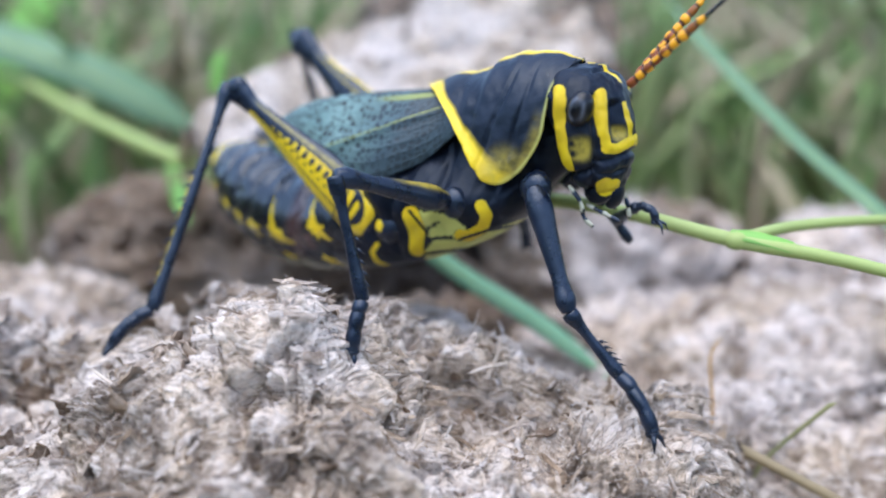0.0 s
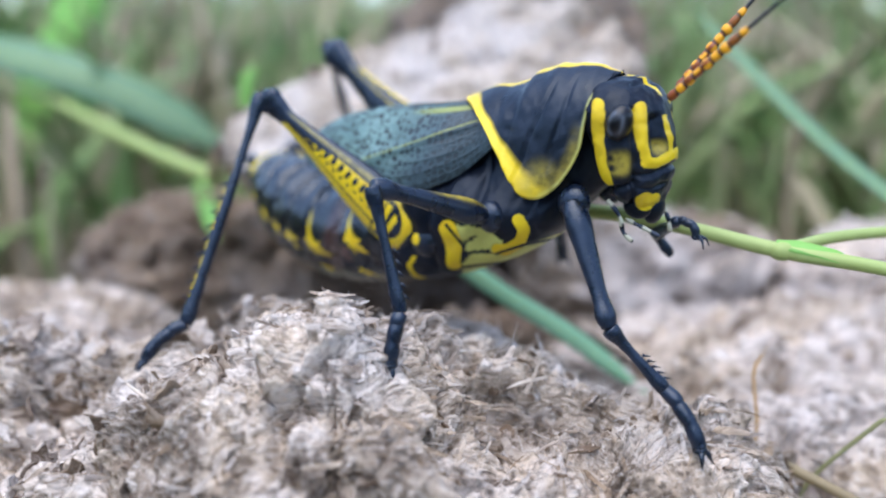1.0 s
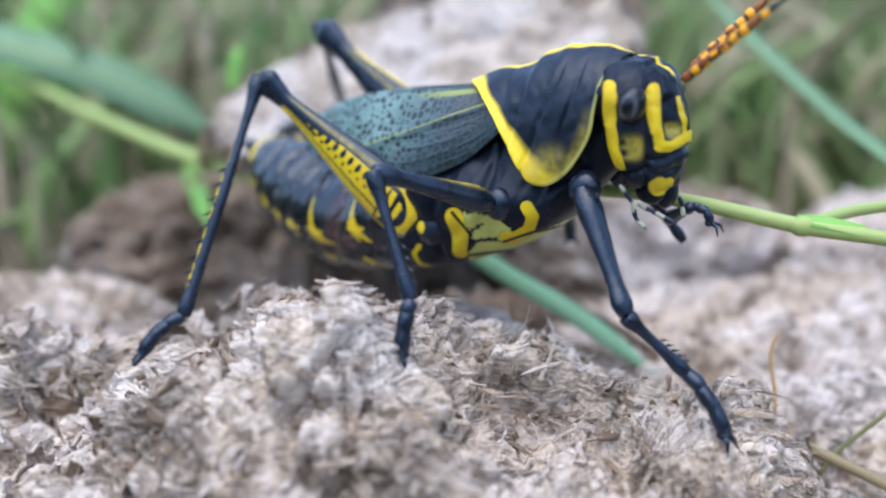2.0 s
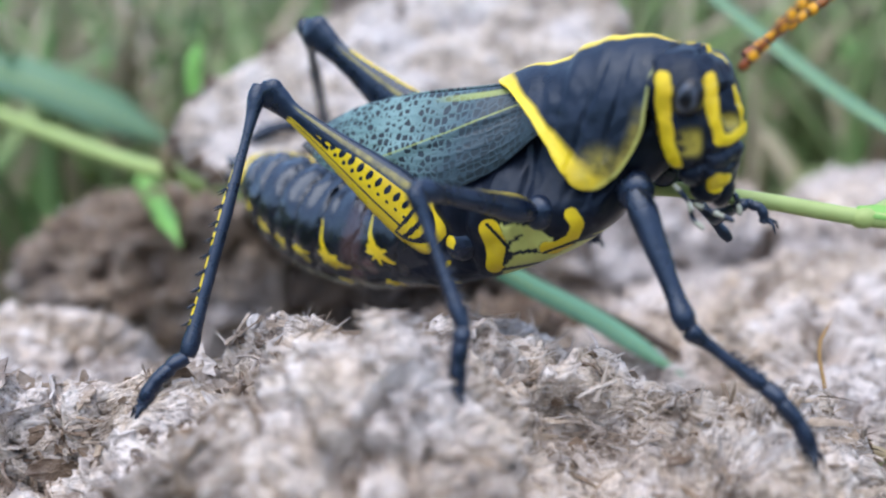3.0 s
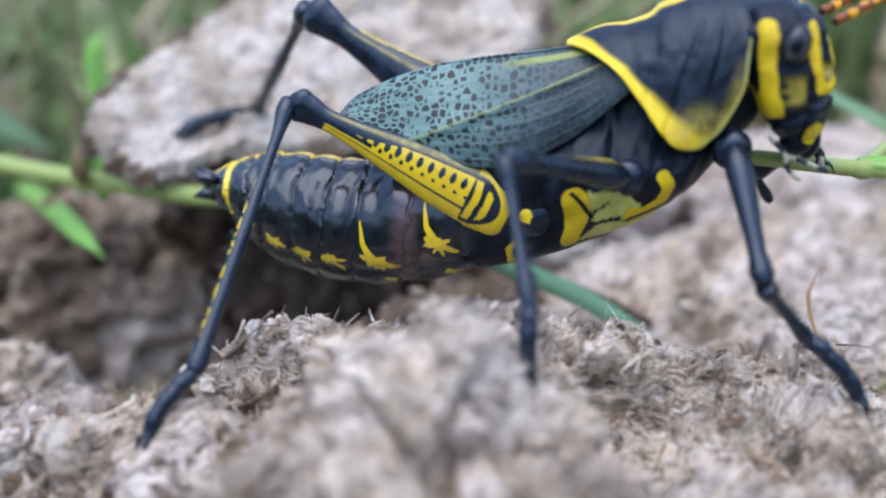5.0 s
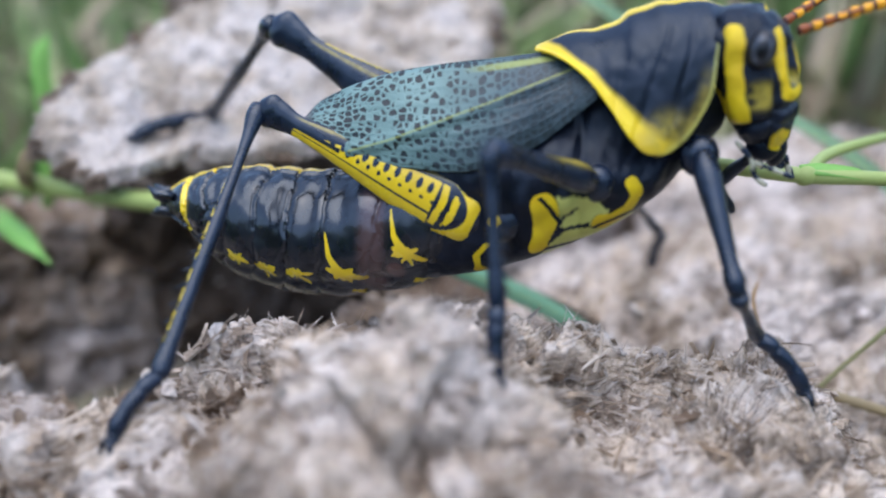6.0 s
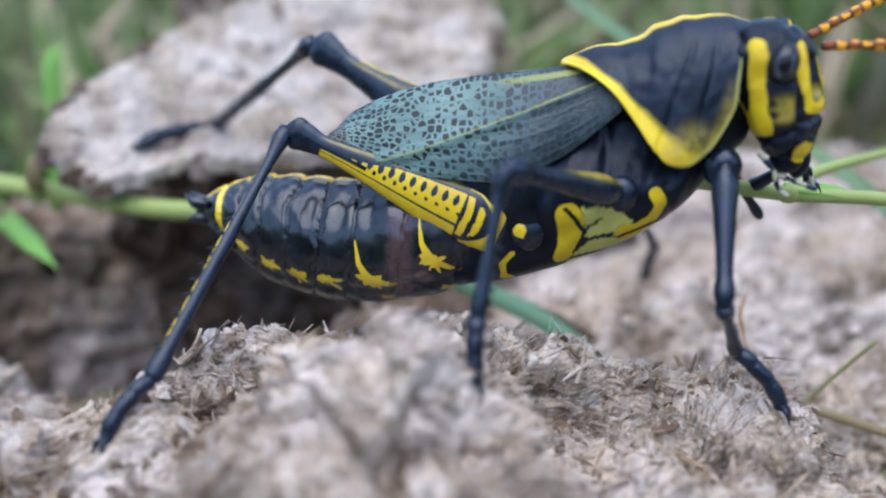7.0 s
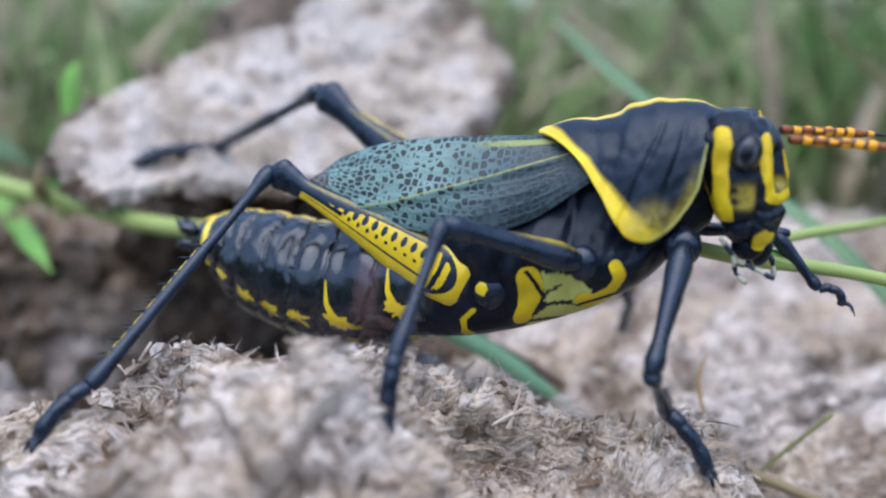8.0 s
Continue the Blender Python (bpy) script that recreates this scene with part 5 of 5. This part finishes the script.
def tarsus(foot, stout=1.0):
    """Three pads and two claws from the ankle at the origin to the foot."""
    f = Vector(foot)
    side = f.cross(Vector((0, 0, 1)))
    side = side.normalized() if side.length > 1e-3 else Vector((1, 0, 0))
    pts = [Vector((0, 0, 0)), f * 0.28 + Vector((0, 0, 0.05)), f * 0.42 + Vector((0, 0, 0.05)), f * 0.7 + Vector((0, 0, 0.06)), f * 0.9 + Vector((0, 0, 0.03)), f]
    line = curve_points([tuple(p) for p in pts], 40)
    radii = [(0.056 + 0.008 * abs(math.sin(3.2 * math.pi * k / 40))) * stout for k in range(41)]
    ob = part("tarsus", join_bm([tube(line, radii, 14), ball(f + Vector((0, 0, -0.02)), (0.06 * stout, 0.06 * stout, 0.04 * stout), 12, 8)]), MAT_LEG, hopper)
    for s_ in (-1, 1):
        part("claw", tube([f, f + f.normalized() * 0.08 + side * (0.05 * s_), f + f.normalized() * 0.12 + side * (0.08 * s_) - Vector((0, 0, 0.05))], [0.035 * stout, 0.02 * stout, 0.004], 8), MAT_LEG, ob)
    return ob


BODY = [
    (0, 0.821, -0.498, 1.372, -30.8, -12.1, 2.0),
    (1.2, 0.818, -0.464, 1.328, -32.1, -12.8, 3.2),
    (2.3, 0.813, -0.399, 1.250, -33.2, -13.1, 3.0),
    (3, 0.832, -0.303, 1.235, -34.1, -12.3, 2.2),
    (3.5, 0.912, -0.220, 1.215, -33.4, -12.2, 1.9),
    (4, 1.035, -0.285, 1.259, -31.7, -11.4, 1.5),
    (4.7, 1.268, -0.345, 1.231, -30.7, -12.9, 1.8),
    (5.8, 1.302, -0.587, 1.235, -31.7, -13.7, 0.1),
    (6, 1.276, -0.624, 1.248, -32.1, -13.2, 0.0),
    (6.5, 1.397, -0.683, 1.254, -32.9, -13.3, 0.6),
    (7, 1.544, -0.761, 1.278, -32.9, -12.6, 0.1),
    (7.5, 1.668, -0.818, 1.211, -33.6, -13.1, -1.1),
    (8, 1.732, -0.748, 1.098, -32.8, -13.7, -2.1),
]
LEGS = {
'nh': dict(hip=(-1.16, -0.414, -1.39), ankle=(-2.724, -0.293, -0.518), femur=2.04, tibia=2.289,
    swivel=[(0.0, 22), (1.2, 19), (2.3, 21), (3.0, 22), (3.5, 24), (4.0, 29), (4.7, 34), (5.8, 40), (6.0, 39), (6.5, 38), (7.0, 40), (7.5, 38), (8.0, 40)]),
'nm': dict(hip=(-0.409, -0.580, -0.878), ankle=(-0.639, -1.423, -0.092), femur=1.148, tibia=1.009,
    swivel=[(0.0, 13), (1.2, 19), (2.3, 28), (3.0, 30), (3.5, 33), (4.0, 31), (4.7, 31), (5.8, 12), (6.0, 9), (6.5, 9), (7.0, 4), (7.5, 8), (8.0, 22)]),
'nf': dict(hip=(0.308, -0.471, -0.548), ankle=(1.434, -1.427, -0.724), femur=1.070, tibia=0.660,
    swivel=[(0.0, 129), (1.2, 114), (2.3, 104), (3.0, 122), (3.5, 94), (4.0, 78), (4.7, 72), (5.8, 80), (6.0, 81), (6.5, 74), (7.0, 43), (7.5, 1), (8.0, -1)]),
'fh': dict(hip=(-1.148, 0.519, -1.195), ankle=(-1.703, 4.262, 0.820), femur=2.53, tibia=2.67,
    swivel=[(0.0, -34), (1.2, -34), (2.3, -36), (3.0, -37), (3.5, -38), (4.0, -37), (4.7, -35), (5.8, -33), (6.0, -33), (6.5, -31), (7.0, -25), (7.5, -21), (8.0, -20)]),
'fm': dict(hip=(-0.409, 0.58, -0.878), ankle=(0.8, 0.6, 0.25), lands=(2.75, 1.6, -0.8), femur=1.3, tibia=1.15,
    swivel=[(0.0, -40), (4.0, -40), (8.0, -40)]),
}
FEET = {'nh': (-3.06, -0.46, -0.8), 'nm': (-0.72, -1.52, -0.46), 'nf': (1.66, -1.66, -1.1), 'fh': (-2.55, 3.95, 0.74), 'fm': (2.85, 1.95, -1.2)}


def body_pose(t):
    x, y, z, yaw, pitch, roll = smooth_table(BODY, t)
    return pose(x, y, z, roll, -pitch, yaw)


def frame_of(origin, ahead, back):
    """A pose with x ahead and z as near to back as it can be."""
    x = ahead.normalized()
    z = (back - x * back.dot(x)).normalized()
    y = z.cross(x)
    m = Matrix((x, y, z)).transposed().to_4x4()
    m.translation = origin
    return m


def ankle_at(leg, t):
    """Where the ankle is held: planted, but for the one leg that takes a step."""
    a = Vector(leg["ankle"])
    if "lands" not in leg:
        return a
    u = step(4.7, 5.7, t)
    return a.lerp(Vector(leg["lands"]), u) + Vector((0, 0, 0.25 * math.sin(math.pi * u)))


def leg_pose(leg, t):
    """Poses of femur and tibia in the body's space, by two-bone reach to the planted foot."""
    b = body_pose(t)
    hip, ankle = b @ Vector(leg["hip"]), ankle_at(leg, t)
    lf, lt = leg["femur"], leg["tibia"]
    reach = ankle - hip
    d = min(reach.length, (lf + lt) * 0.999)
    ax = reach.normalized()
    a = (lf * lf - lt * lt + d * d) / (2 * d)
    h = math.sqrt(max(1e-6, lf * lf - a * a))
    up = Vector((0, 0, 1)) - ax * ax.z
    up.normalize()
    s = radians(smooth_table(leg["swivel"], t)[0])
    knee = hip + ax * a + (up * math.cos(s) + ax.cross(up) * math.sin(s)) * h
    bend = (knee - hip - ax * a).normalized()
    inv = b.inverted()
    turn = inv.to_3x3()
    back = Vector((0.4, 0.0, 1.0)) if lf > 1.5 else turn @ bend
    return (frame_of(inv @ hip, turn @ (knee - hip), back), frame_of(inv @ knee, turn @ (ankle - knee), turn @ bend))


PARTS = {}
for key, leg in LEGS.items():
    hind = key in ("nh", "fh")
    if hind:
        k = leg["femur"] / 1.965
        fem = limb("femur", leg["femur"], [(u, a * k, b * k) for u, a, b in HIND_FEMUR], MAT_LEG, 0.62, 72, 170, hind_femur_yellow(leg["femur"]) if key == "nh" else (lambda p: 1.0 if p.z > 0.0 and abs(p.y) < 0.025 and 0.5 < p.x < 2.0 else 0.0), "stout hind thigh, yellow with rows of black spots")
        rim = fem.data.attributes.new("olive", 'FLOAT', 'POINT')
        for vert, cell in zip(fem.data.vertices, rim.data):
            u = vert.co.x / CM / leg["femur"]
            h = vert.co.z / CM / smooth_table(HIND_FEMUR, max(0.0, min(1.0, u)))[0]
            cell.value = 0.6 * step(0.7, 0.76, h) * step(0.96, 0.88, h) * step(0.1, 0.2, u) * step(0.86, 0.78, u)
    else:
        fem = limb("femur", leg["femur"], SLIM_FEMUR, MAT_LEG, 0.85, 28, 60, lambda p: 0.0)
        if key[1] == "m":
            streak = fem.data.attributes.new("olive", 'FLOAT', 'POINT')
            for vert, cell in zip(fem.data.vertices, streak.data):
                cell.value = 0.85 * step(0.04, 0.07, vert.co.z / CM) * step(0.6, 0.35, vert.co.x / CM / leg["femur"])
    tib = tibia(leg["tibia"], [(u, a * k, b * k) for u, a, b in HIND_TIBIA] if hind else SLIM_TIBIA, hind, key == "nh")
    foot = tarsus(Vector(FEET[key]) - Vector(leg.get("lands", leg["ankle"])), 1.35 if key == "fh" else 1.0)
    PARTS[key] = (fem, tib, foot)


def antenna(name):
    """Beaded feeler, orange and black near the head, black beyond."""
    pts, radii, n = [], [], 200
    for k in range(n + 1):
        u = k / n
        pts.append((2.1 * u, 0, 0.1 * math.sin(u * 2.2)))
        bulge = abs(math.sin(u * 24 * math.pi)) ** 0.6
        radii.append((0.037 - 0.022 * step(0.3, 0.4, u)) * (0.72 + 0.34 * bulge + 0.2 * noise.noise((u * 24, 1, 2))) * (1.0 if u < 0.97 else 0.5))
    bm = tube(pts, radii, 14)

    def bead(p):
        u = p.x / 2.1
        k, f = int(u * 24), (u * 24) % 1
        if k > 8:
            return 0.0
        spot = 0.95 if k in (5, 6, 8) else 0.5 + 0.5 * math.copysign(1, math.sin(3 * math.atan2(p.y, p.z - 0.05) + 2.3 * k))
        return spot * (1 - step(0.28, 0.4, abs(f - 0.5))) if k != 7 else 0.1

    paint(bm, bead)
    paint(bm, lambda p: 0.8 * (1 - step(0.28, 0.39, p.x / 2.1)) * (0.3 if abs((p.x / 2.1 * 24) % 1 - 0.5) > 0.36 else 1.0), "tint")
    return part(name, bm, MAT_ANT, hopper, "beaded orange and black feeler")


ANT_BASE = [(0.79, -0.16, 0.38), (0.74, 0.15, 0.43)]
ANT_AIM = [  # near feeler ahead, left, up; far feeler ahead, left, up
    (0.0, 0.72, -0.1, 0.8, 0.47, 0.33, 0.82), (1.2, 0.72, -0.1, 0.8, 0.47, 0.33, 0.82), (2.3, 0.7, -0.1, 0.72, 0.6, 0.4, 0.7), (3.0, 0.65, -0.1, 0.85, 0.7, 0.5, 0.6),
    (4.0, 0.7, 0.1, 0.55, 0.8, 0.5, 0.2), (4.7, 0.75, 0.2, 0.45, 0.8, 0.5, 0.3), (5.8, 0.8, 0.1, 0.4, 0.8, 0.5, 0.55), (6.5, 0.8, 0.1, 0.12, 0.78, 0.3, 0.58), (7.5, 0.85, 0.05, 0.05, 0.8, 0.3, 0.3), (8.0, 0.9, 0.05, 0.07, 0.85, 0.35, 0.08)]
ANTENNAE = [antenna("antenna"), antenna("antenna")]

# the far foreleg holds the stem, then lets go and reaches out
THIN = [(u, a * 0.62, b * 0.62) for u, a, b in SLIM_FEMUR]
FAR_FORE = [limb("femur", 0.85, THIN, MAT_LEG, 0.85, 24, 40), limb("tibia", 0.6, THIN, MAT_LEG, 0.95, 24, 40), tarsus((0.2, 0, -0.03), 0.6)]
FAR_FORE_AIM = [  # knee and ankle places ahead, left, up
    (0.0, 0.72, 0.62, -0.95, 0.98, 0.22, -0.66), (3.5, 0.72, 0.62, -0.95, 0.95, 0.25, -0.68), (6.5, 0.64, 0.62, -0.9, 0.84, 0.28, -0.58), (7.3, 0.7, 0.65, -0.85, 0.95, 0.4, -0.64), (7.7, 0.85, 0.65, -0.65, 1.2, 0.5, -0.7), (8.0, 1.0, 0.6, -0.4, 1.49, 0.6, -0.76)]


def scaled(m):
    out = m.copy()
    out.translation = m.translation * CM
    return out


# the abdomen is held raised and turned away, then lowers; the head lifts and turns
ABDOMEN_AIM = [(0.0, 6.0, -9.0, -14.0), (2.5, 6.5, -8.0, -12.0), (3.2, 6.5, -6.0, -9.0), (4.2, 4.0, -3.0, -5.0), (5.8, 0.0, 0.0, 0.0), (8.0, 0.0, 0.0, 0.0)]
HEAD_AIM = [(0.0, 0.0, -0.06, 0.0), (1.2, 0.0, -0.06, 0.0), (2.5, 0.0, -0.05, 0.0), (4.2, 0.02, -0.02, -4.0), (5.8, 0.04, 0.0, -8.0), (8.0, 0.04, 0.0, -8.0)]


def about(pivot, m):
    return Matrix.Translation(pivot) @ m @ Matrix.Translation([-k for k in pivot])


def motions():
    rows = [(0.2 * k, smooth_table(ABDOMEN_AIM, 0.2 * k)) for k in range(41)]
    walk(belly, [(t, scaled(about((-1.75, 0.0, -1.6), pose(0, 0, 0, roll, up, side)))) for t, (up, side, roll) in rows])
    rows = [(0.2 * k, smooth_table(HEAD_AIM, 0.2 * k)) for k in range(41)]
    walk(skull, [(t, scaled(about((0.3, 0.0, 0.0), pose(x, 0, z, 0, 0, turn)))) for t, (x, z, turn) in rows])
    times = [0.2 * k for k in range(41)]
    walk(hopper, [(t, scaled(body_pose(t))) for t in times])
    for key, (fem, tib, foot) in PARTS.items():
        poses = [(t, leg_pose(LEGS[key], t)) for t in times]
        walk(fem, [(t, scaled(p[0])) for t, p in poses])
        walk(tib, [(t, scaled(p[1])) for t, p in poses])
        walk(foot, [(t, scaled(body_pose(t).inverted() @ Matrix.Translation(ankle_at(LEGS[key], t)))) for t in times])
    for n, ob in enumerate(ANTENNAE):
        rows = []
        for t in times:
            aim = Vector(smooth_table(ANT_AIM, t)[3 * n:3 * n + 3])
            rows.append((t, scaled(frame_of(Vector(ANT_BASE[n]), aim, Vector((-0.5, 0, 1))))))
        walk(ob, rows)
    hip = Vector((0.308, 0.45, -0.548))
    rows = [[], [], []]
    for t in times:
        v = smooth_table(FAR_FORE_AIM, t)
        knee, ankle = Vector(v[:3]), Vector(v[3:])
        rows[0].append((t, scaled(frame_of(hip, knee - hip, Vector((0, 1, 0.3))))))
        rows[1].append((t, scaled(frame_of(knee, ankle - knee, Vector((0, 1, 0.3))))))
        rows[2].append((t, scaled(frame_of(ankle, Vector((1, 0, -0.1 + 0.05 * (t > 7.5))), Vector((0, 0, 1))))))
    for ob, r in zip(FAR_FORE, rows):
        walk(ob, r)


motions()
